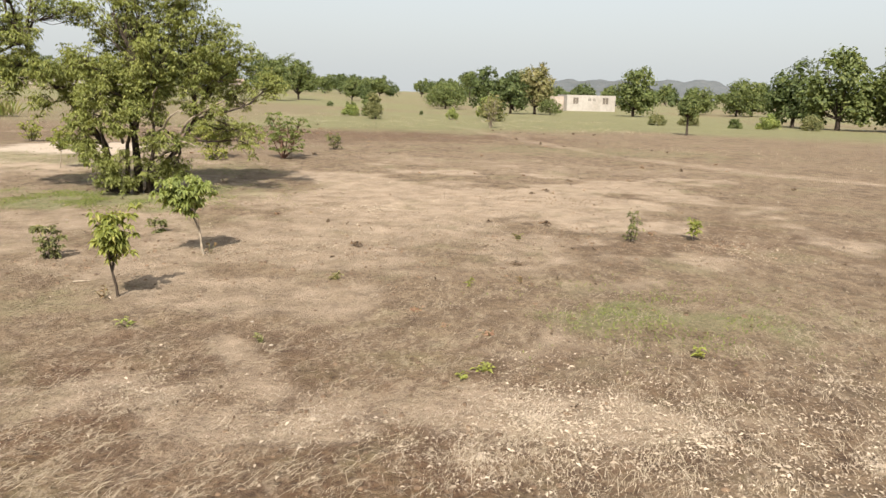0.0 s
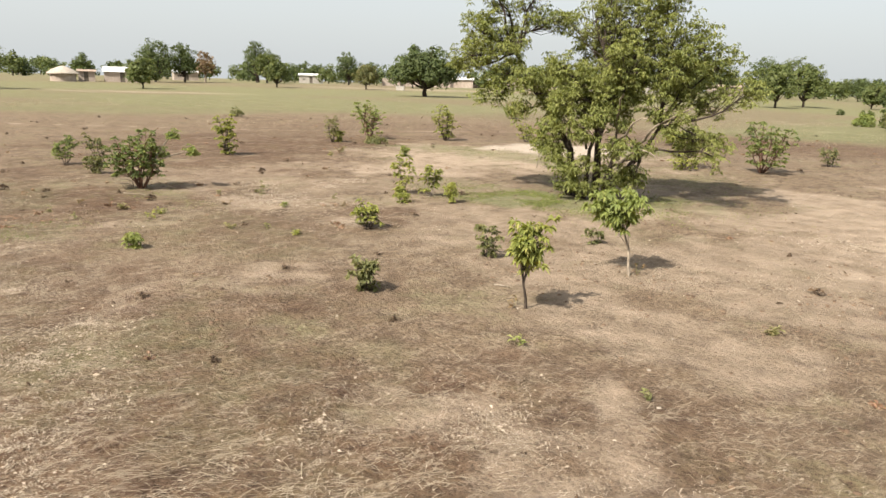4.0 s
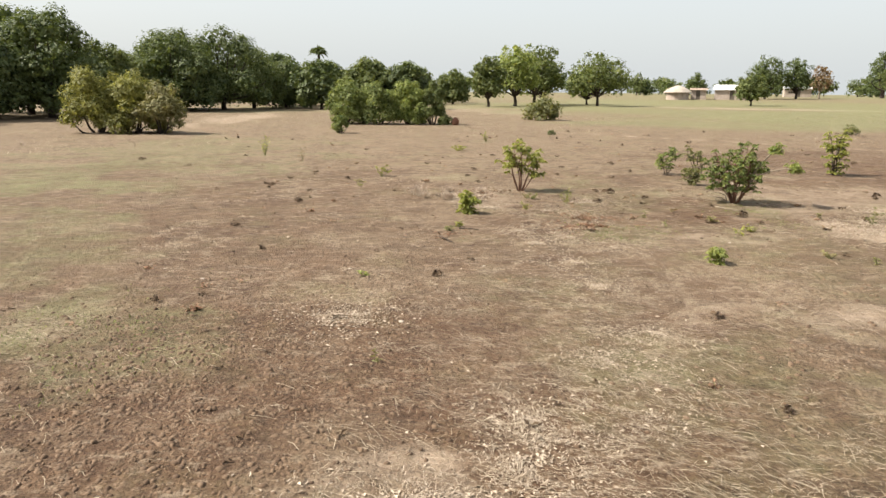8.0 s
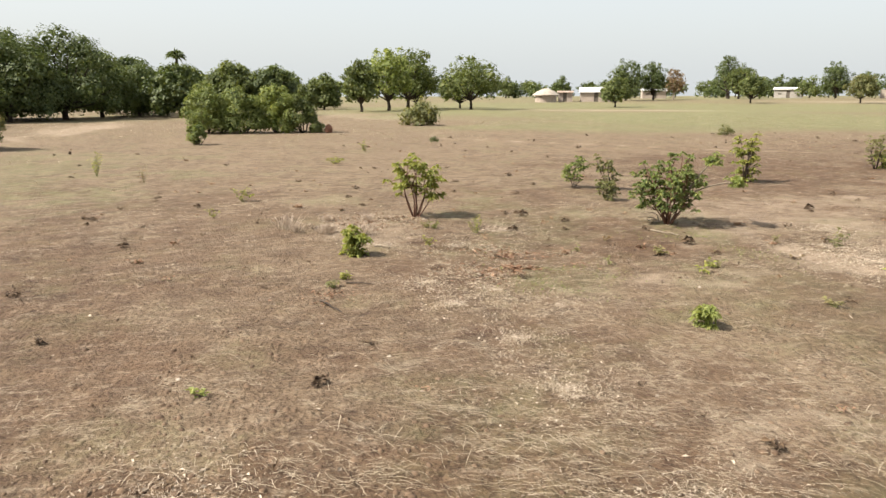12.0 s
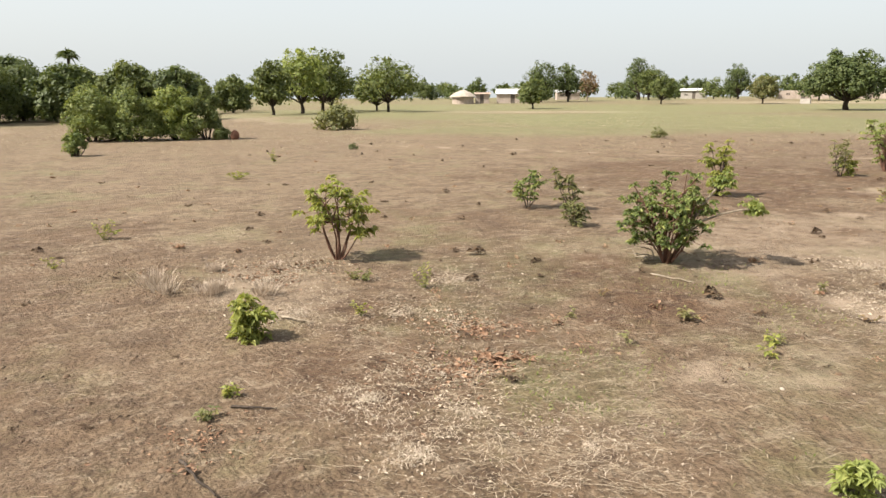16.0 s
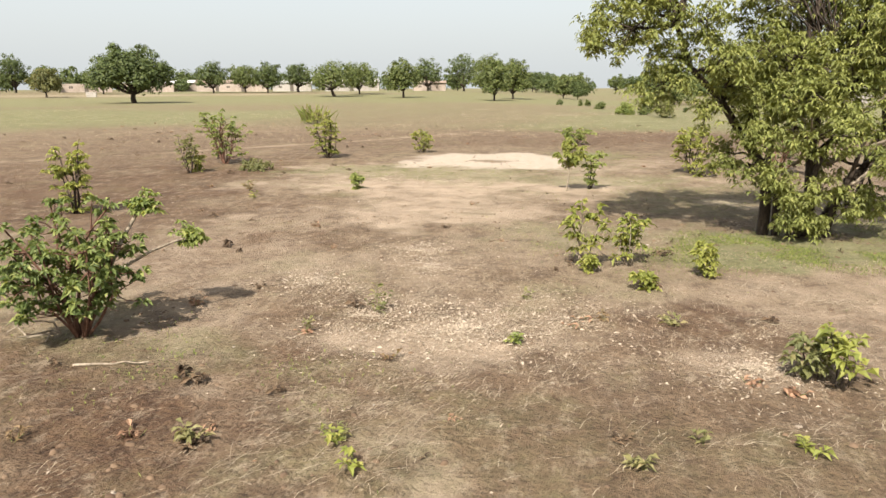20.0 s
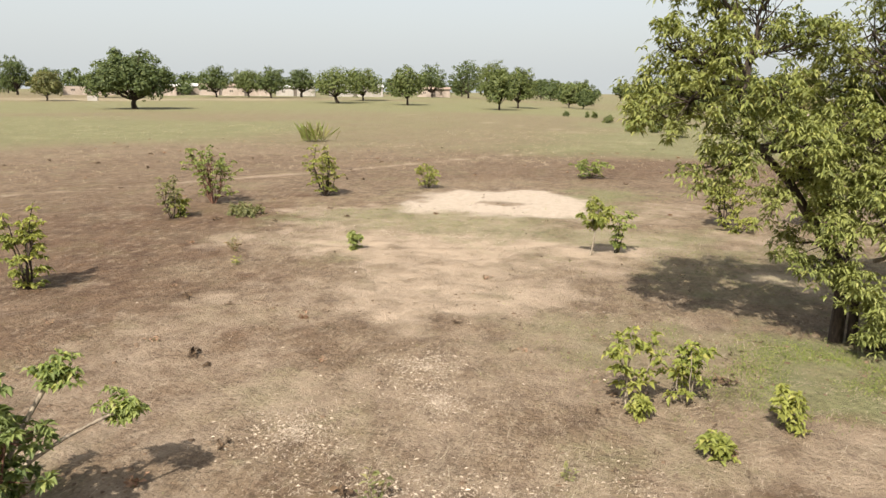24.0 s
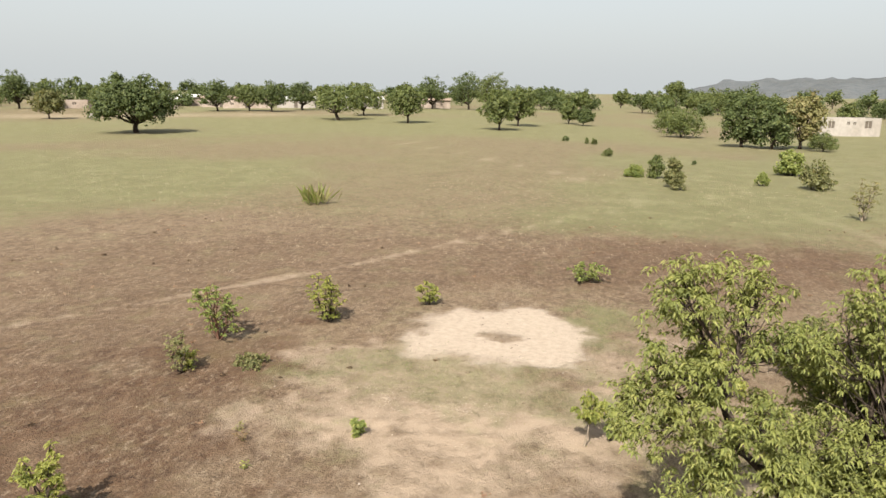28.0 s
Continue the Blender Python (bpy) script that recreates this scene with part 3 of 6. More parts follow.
def kites(rng, points, ways, facing, size):
    """Broad folded leaf sprays: four corners, two triangles each."""
    n = len(points)
    ways = ways / (np.linalg.norm(ways, axis=1, keepdims=True) + 1e-9)
    side = np.cross(ways, facing)
    side /= np.linalg.norm(side, axis=1, keepdims=True) + 1e-9
    up = np.cross(side, ways)
    s = (size * rng.uniform(0.6, 1.3, n))[:, None]
    mid = points + ways * s * 0.5 + up * s * 0.12
    v = np.stack([points, mid + side * s * 0.42, points + ways * s, mid - side * s * 0.42], 1).reshape(-1, 3)
    o = np.arange(n)[:, None] * 4
    return v, np.stack([o + [0, 1, 2], o + [0, 2, 3]], 1).reshape(-1, 3)


def lobes_for(rng, h, w, stem, n, shape):
    """Where the masses of a crown sit, for a tree of height h and width w: an uneven dome with stray clumps."""
    low = {"umbrella": 0.27, "skirt": 0.02}.get(shape, max(stem, 0.16))
    mid = h * (low + (1 - low) * {"umbrella": 0.16, "skirt": 0.28}.get(shape, 0.34))
    up, down, out = h - mid, mid - h * low, []
    sx, sy, ox = rng.uniform(0.88, 1.08), rng.uniform(0.88, 1.08), rng.uniform(-0.06, 0.06) * w
    for i in range(n):
        a = i * 2.399 + rng.uniform(-0.5, 0.5)
        t = 1 - (1.25 if shape == "umbrella" else 1.5) * (i + 0.5) / n + rng.uniform(-0.1, 0.1)
        t = max(-0.6, min(0.98, t))
        r = min(w * (rng.uniform(0.09, 0.18) if n > 30 else rng.uniform(0.12, 0.23)), up * 0.5)
        q = math.sqrt(max(0.0, 1 - t * t)) * rng.uniform(0.78, 1.08)
        z = mid + (up - r * 0.85) * t * rng.uniform(0.86, 1.0) if t > 0 else mid + (down - r * 0.4) * t / 0.6
        out.append((ox + (w / 2 - r * 0.85) * q * math.cos(a) * sx, (w / 2 - r * 0.85) * q * math.sin(a) * sy, max(z, r * 0.7), r))
    for i in range(0 if shape == "skirt" else n // 3):
        a, t, r = rng.uniform(0, 2 * math.pi), rng.uniform(0.0, 0.95), w * rng.uniform(0.05, 0.09)
        q = math.sqrt(1 - t * t) * rng.uniform(0.9, 1.06)
        out.append((ox + w / 2 * q * math.cos(a) * sx, w / 2 * q * math.sin(a) * sy, mid + up * t * rng.uniform(0.9, 1.03), r))
    for k in range(4):
        out.append((w * 0.17 * math.cos(k * 1.57), w * 0.17 * math.sin(k * 1.57), mid + up * 0.14 * k - down * 0.2, min(w * 0.25, up * 0.6)))
    return out


def tree(name, x, y, h, w, seed, label, leaf=None, stem=0.22, shape="round", lobes=11, count=900, size=None, group="", bark=None, lean=0.0, girth=1.0, sprays=3):
    """A free-standing tree: tapered trunk with limbs, and a crown of many small sprays."""
    rng = np.random.default_rng(seed)
    root = base(name, x, y, label, "tree", group)
    size = size or 0.05 * h
    masses = lobes_for(rng, h, w, stem, lobes, shape)
    fork = np.array([lean * h * 0.3, 0, h * max(stem, 0.12)])
    r0 = 0.028 * h * girth
    paths = [limb(rng, (0, 0, -0.15), fork, r0 * 1.25, r0 * 0.85, 4, 0.05)]
    for lx, ly, lz, lr in masses[:: 3 if count < 400 else 2]:
        paths.append(limb(rng, fork, (lx, ly, lz), r0 * 0.5, r0 * 0.1, 3, 0.08))
    part("trunk", mesh_from("trunk", *tubes(paths, 6), bark or BARK, True), None, root)
    if count:
        part("crown", mesh_from("crown", *crown_mesh(rng, masses, count, size, sprays), leaf or LEAF_MID), None, root)
    return root


def bush(name, x, y, h, w, seed, label, leaf=None, count=350, size=None, group="", category="bush", long=1.0):
    """A dense bush branching from the ground."""
    rng = np.random.default_rng(seed)
    root = base(name, x, y, label, category, group, turn=rng.uniform(0, 360) if long == 1.0 else 0)
    masses = []
    for i in range(24):
        a, q = i * 2.399 + rng.uniform(-0.6, 0.6), math.sqrt((i + 0.5) / 24) * rng.uniform(0.8, 1.15)
        r = min(w, h * 1.6) * rng.uniform(0.09, 0.21)
        top = h * math.sqrt(max(0.10, 1 - 0.75 * min(q, 1.08) ** 2)) * rng.uniform(0.72, 1.10)
        masses.append(((w / 2 - r * 0.8) * q * math.cos(a), (w / 2 - r * 0.8) * q * math.sin(a) * long, max(r * 0.6, (top - r) * (rng.uniform(0.3, 0.7) if i % 3 == 2 else 1.0)), r))
    for mx, my, mz, _ in masses[2::3]:
        part("stem", mesh_from("stem", *tubes([limb(rng, (mx * 0.2, my * 0.2, -0.05), (mx, my, mz), 0.022 * h, 0.006 * h, 4, 0.08)], 5), BARK, True), None, root)
    part("foliage", mesh_from("foliage", *crown_mesh(rng, masses, count, size or 0.08 * h, flat=0.9, tight=h > 2), leaf or LEAF_GREY), None, root)
    return root


def rosette_points(rng, tips, per, radius):
    """Around each twig end a whorl of leaf starts and ways."""
    tips = np.asarray(tips, float)
    p = np.repeat(tips, per, 0)
    w = rng.normal(0, 1, p.shape)
    w[:, 2] = np.abs(w[:, 2]) * 0.55 - 0.12
    w /= np.linalg.norm(w, axis=1, keepdims=True)
    return p + w * radius * rng.random((len(p), 1)), w


def shrub(name, x, y, h, w, seed, label, stems=5, leaf=None, leaf_len=0.085, bare=0.35, per=9, twigs=7, group="", lean=(0, 0), bark=None, category="shrub"):
    """A multi-stemmed young shrub: each stem a part, leaves in whorls at the twig ends."""
    rng = np.random.default_rng(seed)
    root = base(name, x, y, label, category, group)
    bark, tips, leaf_len, per = bark or BARK, [], leaf_len * 0.92, int(per * 1.35)
    for i in range(stems):
        a = i * 2 * math.pi / stems + rng.uniform(-0.5, 0.5)
        q = rng.uniform(0.35, 1.0) if stems > 1 else 0.0
        top = np.array([lean[0] + math.cos(a) * w * 0.36 * q, lean[1] + math.sin(a) * w * 0.36 * q, h * rng.uniform(0.58, 0.95) * (1.06 - 0.22 * q)])
        r = 0.013 * h * rng.uniform(0.8, 1.25) * (1.5 if stems < 3 else 1)
        main = limb(rng, (math.cos(a) * 0.025, math.sin(a) * 0.025, -0.03), top, r, r * 0.35, 5, 0.06)
        paths = [main]
        for j in range(twigs):
            k = bare + (1 - bare) * ((j + rng.random()) / twigs) ** 0.7
            s = np.array(main[min(5, int(k * 5))][0])
            d = rng.normal(0, 1, 3) * (1, 1, 0.45) + (math.cos(a) * 0.6 * q, math.sin(a) * 0.6 * q, 0.25)
            e = s + d / np.linalg.norm(d) * w * rng.uniform(0.10, 0.24)
            e[2] = min(max(e[2], h * bare * 0.6), h)
            paths.append(limb(rng, s, e, r * 0.4, r * 0.15, 2, 0.06))
            tips.append(e)
        tips.append(top)
        tips.append(top - (top - np.array([0, 0, 0])) * 0.12)
        part("stem", mesh_from("stem", *tubes(paths, 5), bark, True), None, root)
    p, wy = rosette_points(rng, tips, per, leaf_len * 0.25)
    part("foliage", mesh_from("foliage", *leaves(rng, p, wy, leaf_len, leaf_len * 0.50, 0.42), leaf or LEAF_NEAR), None, root)
    return root


def weed(name, x, y, h, w, seed, label, leaf=None, blades=16, leaf_len=None, group="", category="weed"):
    """A low seedling or weed: a few stalks with leaves along them."""
    rng = np.random.default_rng(seed)
    root = base(name, x, y, label, category, group)
    paths, pts, ways = [], [], []
    count = min(9, max(3, blades // 4))
    for i in range(count):
        a, q = rng.uniform(0, 2 * math.pi), rng.random() ** 0.5
        top = np.array([math.cos(a) * w * 0.45 * q, math.sin(a) * w * 0.45 * q, h * rng.uniform(0.5, 1.0) * (1.05 - 0.35 * q)])
        path = limb(rng, (0, 0, -0.02), top, 0.002 + 0.005 * h, 0.0015, 3, 0.07)
        paths.append(path)
        for j in range(max(6, blades // 4)):
            k = rng.uniform(0.7, 2.999)
            s, e = np.array(path[int(k)][0]), np.array(path[int(k) + 1][0])
            b = rng.uniform(0, 2 * math.pi)
            pts.append(s + (e - s) * (k % 1))
            ways.append((math.cos(b), math.sin(b), rng.uniform(-0.1, 0.9)))
    for path in paths:
        part("stalk", mesh_from("stalk", *tubes([path], 4), DEBRIS if leaf is DEBRIS else LEAF_GREY if h < 0.8 else BARK), None, root)
    ll = leaf_len or max(0.05, min(0.1, w * 0.4))
    part("foliage", mesh_from("foliage", *leaves(rng, np.array(pts), np.array(ways), ll, ll * 0.42, 0.25), leaf or LEAF_YOUNG), None, root)
    return root

# ---- the big shea tree beside the walk ----


def main_tree():
    rng = np.random.default_rng(11)
    cx, cy = -6.1, 13.3
    root = base("shea_tree", cx, cy, "multi-stemmed shea tree with sparse yellow-green leaves and forked dark trunks", "tree")
    # masses of the crown: x, y, z, radius, trunk it grows from
    masses = [
        (-7.95, 12.6, 3.65, 0.42, 0), (-8.25, 12.4, 3.05, 0.36, 0), (-8.0, 12.1, 2.5, 0.44, 0), (-8.5, 12.3, 2.4, 0.18, 0),
        (-7.3, 12.95, 3.4, 0.46, 0), (-7.5, 12.4, 2.2, 0.36, 0), (-6.75, 13.2, 3.2, 0.34, 0), (-6.2, 13.4, 3.2, 0.55, 1),
        (-6.85, 12.6, 1.95, 0.38, 0), (-6.15, 12.7, 2.2, 0.48, 1), (-5.6, 13.5, 3.2, 0.60, 1), (-5.0, 13.6, 2.75, 0.70, 2),
        (-5.35, 13.2, 2.2, 0.60, 1), (-4.6, 13.8, 2.2, 0.50, 2), (-4.9, 14.2, 2.9, 0.60, 2), (-5.8, 14.0, 2.6, 0.60, 1),
        (-4.2, 13.7, 1.15, 0.36, 2), (-3.6, 14.0, 2.0, 0.36, 2), (-6.75, 13.3, 1.0, 0.24, 0),
        (-5.95, 12.65, 0.36, 0.26, 3), (-5.4, 12.75, 0.5, 0.26, 2), (-5.1, 13.2, 0.45, 0.22, 2), (-5.3, 12.9, 1.35, 0.26, 2),
        (-7.65, 12.8, 2.9, 0.42, 0), (-7.85, 12.25, 3.0, 0.38, 0),
        (-5.4, 12.8, 1.9, 0.42, 1), (-4.75, 13.3, 1.75, 0.38, 2),
        (-5.5, 13.9, 2.1, 0.55, 1), (-6.4, 13.8, 2.8, 0.46, 1), (-5.3, 13.3, 2.75, 0.5, 1), (-4.5, 13.3, 2.3, 0.42, 2), (-5.7, 13.6, 1.75, 0.4, 1), (-4.1, 14.3, 2.5, 0.42, 2), (-4.3, 14.2, 1.8, 0.4, 2), (-4.6, 14.6, 1.1, 0.4, 2), (-3.7, 13.6, 0.9, 0.34, 2), (-5.2, 13.8, 3.4, 0.44, 1), (-4.4, 14.0, 2.7, 0.44, 2),
        (-4.9, 12.9, 1.0, 0.30, 2), (-6.6, 12.6, 1.55, 0.32, 0), (-6.15, 13.2, 1.6, 0.28, 1), (-5.9, 12.6, 1.2, 0.20, 1), (-5.55, 13.1, 0.9, 0.22, 2), (-7.7, 12.3, 1.85, 0.34, 0), (-6.9, 13.3, 2.25, 0.36, 0), (-6.45, 12.8, 2.3, 0.34, 1), (-5.2, 12.6, 2.4, 0.4, 1), (-7.2, 12.2, 2.6, 0.3, 0), (-4.4, 13.0, 1.5, 0.36, 2), (-8.3, 12.7, 2.6, 0.36, 0), (-5.9, 14.3, 2.4, 0.45, 1), (-8.0, 12.7, 3.95, 0.32, 0), (-7.25, 13.0, 3.85, 0.36, 0), (-5.9, 13.4, 3.75, 0.40, 1), (-5.0, 13.7, 3.55, 0.40, 2), (-6.05, 12.45, 0.55, 0.22, 3), (-5.5, 12.5, 1.5, 0.26, 1), (-5.6, 12.2, 1.3, 0.28, 1), (-6.0, 12.2, 1.75, 0.28, 1), (-5.2, 12.4, 1.0, 0.3, 2), (-5.7, 12.45, 0.7, 0.24, 3), (-6.3, 13.9, 2.2, 0.4, 1), (-6.9, 12.2, 2.1, 0.3, 0), (-5.0, 14.6, 2.3, 0.45, 2), (-7.1, 12.5, 1.5, 0.24, 0),
        (-6.23, 12.5, 0.6, 0.24, 3), (-6.44, 12.6, 0.85, 0.22, 3), (-6.1, 12.45, 0.3, 0.2, 3), (-5.77, 12.55, 0.25, 0.2, 3), (-5.44, 12.75, 0.4, 0.28, 2), (-5.1, 13.0, 0.5, 0.27, 2),
        (-6.56, 12.55, 1.34, 0.28, 0), (-6.17, 12.4, 1.42, 0.28, 1), (-5.66, 12.5, 1.48, 0.28, 1), (-6.43, 12.45, 1.22, 0.24, 3), (-6.28, 12.4, 0.75, 0.24, 3), (-6.8, 12.75, 0.9, 0.18, 0),
        (-6.6, 13.1, 1.75, 0.3, 0), (-5.9, 12.9, 1.9, 0.34, 1), (-6.2, 12.6, 1.75, 0.28, 1),
    ]
    # each trunk: its spine of points, and its girth at the foot
    trunks = [
        ([(-6.28, 12.95, -0.1), (-6.27, 12.97, 0.45), (-6.33, 13.0, 0.85), (-6.62, 13.0, 1.25), (-6.92, 12.92, 1.7), (-7.3, 12.85, 2.08), (-7.5, 12.78, 2.6)], 0.062),
        ([(-5.78, 13.0, -0.1), (-5.76, 13.02, 0.5), (-5.80, 13.05, 1.05), (-5.72, 13.2, 1.6)], 0.072),
        ([(-5.70, 13.1, -0.1), (-5.45, 13.2, 0.4), (-5.1, 13.4, 0.85), (-4.9, 13.55, 1.3)], 0.055),
        ([(-6.0, 12.8, -0.1), (-6.02, 12.72, 0.25), (-6.1, 12.75, 0.5)], 0.035),
        ([(-6.12, 12.95, -0.1), (-6.16, 12.9, 0.5), (-6.3, 12.88, 0.95), (-6.28, 12.8, 1.35)], 0.045),
        ([(-5.92, 12.85, -0.1), (-5.84, 12.8, 0.45), (-5.78, 12.72, 0.9), (-5.62, 12.7, 1.3)], 0.042),
        ([(-5.58, 12.95, -0.1), (-5.5, 12.9, 0.4), (-5.36, 12.85, 0.85), (-5.3, 12.75, 1.25)], 0.04),
    ]
    tips, pale_paths = [], []
    for k, (spine, r) in enumerate(trunks):
        spine = [np.array(q) - (cx, cy, 0) for q in spine]
        n = len(spine)
        paths = [[(q, r * (1.25 - 0.75 * i / (n - 1))) for i, q in enumerate(spine)]]
        for mx, my, mz, mr, owner in masses:
            if owner != k:
                continue
            c = np.array([mx - cx, my - cy, mz])
            s0 = min(spine[2:] if n > 3 else spine[1:], key=lambda q: np.linalg.norm(q - c) + 0.6 * max(0, q[2] - c[2]))
            path = limb(rng, s0, c, r * 0.48, r * 0.13, 6, 0.09, 0.02)
            paths.append(path)
            for i in range(int((25 if owner == 0 and mz > 2.4 else 16 if mz < 1.6 else 27) * mr / 0.45)):
                d = rng.normal(0, 1, 3)
                d /= np.linalg.norm(d)
                e = c + d * mr * rng.uniform(0.5, 1.12) * (1, 1, 0.85)
                s = np.array(path[rng.integers(3, 7)][0])
                paths.append(limb(rng, s, e, r * 0.12, r * 0.03, 3, 0.09))
                for _ in range(3):
                    tips.append(e + rng.normal(0, 0.05, 3))
                    tips.append(s + (e - s) * rng.uniform(0.65, 0.97) + rng.normal(0, 0.05, 3))
        part("trunk", mesh_from("trunk", *tubes(paths, 7), BARK, True), None, root)
    for a, b in (((-5.6, 13.1, 0.9), (-4.6, 12.4, 1.5)), ((-5.5, 13.2, 1.2), (-5.0, 12.3, 1.9)), ((-5.75, 13.1, 1.3), (-6.3, 12.3, 1.75)), ((-5.2, 13.4, 1.0), (-4.1, 13.0, 1.7)), ((-5.5, 13.0, 0.6), (-4.5, 12.6, 0.9)), ((-6.0, 13.0, 0.9), (-6.0, 12.2, 1.5))):
        pale_paths.append(limb(rng, np.array(a) - (cx, cy, 0), np.array(b) - (cx, cy, 0), 0.028, 0.010, 6, 0.10))
    for path in pale_paths:
        part("branch", mesh_from("branch", *tubes([path], 6), PALE_BARK, True), None, root, "pale bare branch")
    p, w = rosette_points(rng, tips, 9, 0.03)
    w[:, 2] -= 0.3
    part("crown", mesh_from("crown", *leaves(rng, p, w, 0.074, 0.026, 0.5), LEAF_TREE), None, root)
    return root


main_tree()

# ---- shrubs and saplings near the walk ----


def sapling(x, y, h, w, seed, label, crown_low=0.5, lean=(0, 0), leaf=None, leaf_len=0.085, tips=16, bark=None):
    """A single thin stem with a round head of drooping leaves."""
    rng = np.random.default_rng(seed)
    root = base("sapling", x, y, label, "sapling")
    top = np.array([lean[0], lean[1], h * 0.85])
    main = limb(rng, (0, 0, -0.03), top, 0.014 * h + 0.004, 0.006, 6, 0.03)
    paths, ends = [main], []
    for i in range(tips):
        k = rng.uniform(crown_low, 1.0)
        s = np.array(main[min(6, int(k * 6))][0])
        d = rng.normal(0, 1, 3)
        d /= np.linalg.norm(d)
        c = np.array([lean[0], lean[1], 0]) * ((crown_low + 1) / 2) + (0, 0, h * (crown_low + 1) / 2)
        e = c + d * (w / 2, w / 2, h * (1 - crown_low) / 2) * rng.uniform(0.35, 0.85)
        paths.append(limb(rng, s, e, 0.005, 0.002, 2, 0.05))
        ends += [e, e + rng.normal(0, 0.04, 3), s + (e - s) * 0.6]
    part("stem", mesh_from("stem", *tubes(paths, 5), bark or PALE_BARK, True), None, root)
    leaf_len *= 0.88
    p, wy = rosette_points(rng, ends, 15, 0.02)
    wy[:, 2] -= 0.25
    part("foliage", mesh_from("foliage", *leaves(rng, p, wy, leaf_len, leaf_len * 0.46, 0.5), leaf or LEAF_YOUNG), None, root)
    return root


sapling(-2.95, 6.6, 0.83, 0.46, 101, "slim sapling with a bright yellow-green leafy head", 0.46, tips=28, bark=BARK)
sapling(-2.82, 8.4, 1.02, 0.80, 102, "leaning pale-stemmed sapling with a broad green head", 0.48, (-0.28, 0.0), LEAF_NEAR, 0.10, 36)
weed("dead_stub", -2.78, 8.5, 0.22, 0.16, 103, "dead woody stub sprouting beside the sapling", LEAF_DRY, 10, 0.05, category="stub")
weed("seedling", -3.05, 6.55, 0.16, 0.22, 104, "dry brown sprouts at the foot of the sapling", LEAF_DRY, 15, 0.06)
shrub("shrub", -4.42, 7.95, 0.47, 0.38, 105, "small dark green shrub with upright leafy shoots", 4, LEAF_GREY, 0.075, 0.1, 9, 6)
shrub("shrub", -3.87, 9.55, 0.24, 0.36, 106, "low grey-green shrub behind the saplings", 4, LEAF_GREY, 0.06, 0.1, 8, 4)
shrub("shrub", -4.38, 5.97, 0.40, 0.40, 107, "dusty grey-green shrub on bare soil", 6, LEAF_GREY, 0.075, 0.08, 9, 5)
shrub("shrub", -6.62, 8.1, 0.41, 0.38, 108, "small pale green shrub on bare soil", 5, LEAF_GREY, 0.075, 0.15, 8, 5)
shrub("shrub", -8.35, 10.6, 0.86, 0.50, 109, "yellow-green resprouting shrub on pale stems", 3, LEAF_YOUNG, 0.095, 0.3, 9, 7, bark=PALE_BARK)
shrub("shrub", -7.85, 10.85, 0.62, 0.48, 110, "bushy yellow-green shoot beside a taller one", 4, LEAF_YOUNG, 0.09, 0.25, 10, 6, bark=PALE_BARK)
shrub("shrub", -8.25, 10.45, 0.20, 0.22, 111, "low yellow-green basal shoots", 4, LEAF_YOUNG, 0.08, 0.1, 8, 3)
shrub("shrub", -7.1, 10.5, 0.40, 0.27, 112, "small leaning yellow-green shrub", 3, LEAF_YOUNG, 0.085, 0.15, 10, 5, lean=(-0.08, 0.05))
shrub("shrub", -7.7, 9.95, 0.18, 0.28, 113, "low yellow-green sprout on dry soil", 4, LEAF_YOUNG, 0.085, 0.1, 8, 3)
shrub("shrub", -6.5, 8.0, 0.46, 0.44, 114, "broad-leaved green shrub over dry litter", 4, LEAF_YOUNG, 0.095, 0.35, 5, 3)
sapling(-9.15, 16.25, 1.0, 0.62, 115, "leaning pale-barked sapling with hanging leaves", 0.4, (0.1, 0.12), LEAF_YOUNG, 0.10, 20)
shrub("shrub", -8.75, 16.6, 0.85, 0.55, 116, "leafy green shrub beside a pale sapling", 4, LEAF_NEAR, 0.10, 0.2, 10, 6)
shrub("shrub", -6.8, 19.7, 1.24, 1.3, 117, "wide yellow-green shrub on many thin stems", 8, LEAF_YOUNG, 0.11, 0.35, 9, 8)
shrub("shrub", -6.6, 19.2, 0.45, 0.8, 118, "low yellow-green growth at the foot of a shrub", 6, LEAF_YOUNG, 0.10, 0.1, 8, 4)
shrub("shrub", -5.0, 20.2, 1.37, 1.74, 119, "spreading green shrub with russet stems", 10, LEAF_BUSH, 0.11, 0.28, 10, 10, bark=RED_BARK)
shrub("shrub", -4.2, 23.6, 0.66, 1.0, 120, "low half-bare shrub with dull green leaves", 6, LEAF_GREY, 0.10, 0.2, 7, 5)
shrub("shrub", 2.55, 10.0, 0.46, 0.30, 121, "thin grey-green shoot with few leaves", 3, LEAF_GREY, 0.07, 0.2, 6, 5)
shrub("shrub", 3.45, 10.2, 0.40, 0.30, 122, "russet-stemmed shoot with yellow leaves on top", 3, LEAF_YOUNG, 0.075, 0.4, 6, 4)
weed("seedling", 2.1, 5.6, 0.16, 0.15, 123, "bright yellow-green seedling on soil", LEAF_YOUNG, 12, 0.07)
weed("seedling", 0.32, 7.4, 0.14, 0.2, 124, "small yellowing seedling on soil", LEAF_YOUNG, 12, 0.06)
weed("seedling", 0.85, 7.6, 0.09, 0.12, 125, "small dry seedling on soil", LEAF_DRY, 8, 0.05)
weed("seedling", -2.5, 5.8, 0.11, 0.16, 126, "small fresh green seedling on soil", LEAF_NEAR, 15, 0.06)
weed("seedling", -1.3, 5.55, 0.09, 0.12, 127, "small grey-green seedling on soil", LEAF_GREY, 10, 0.05)
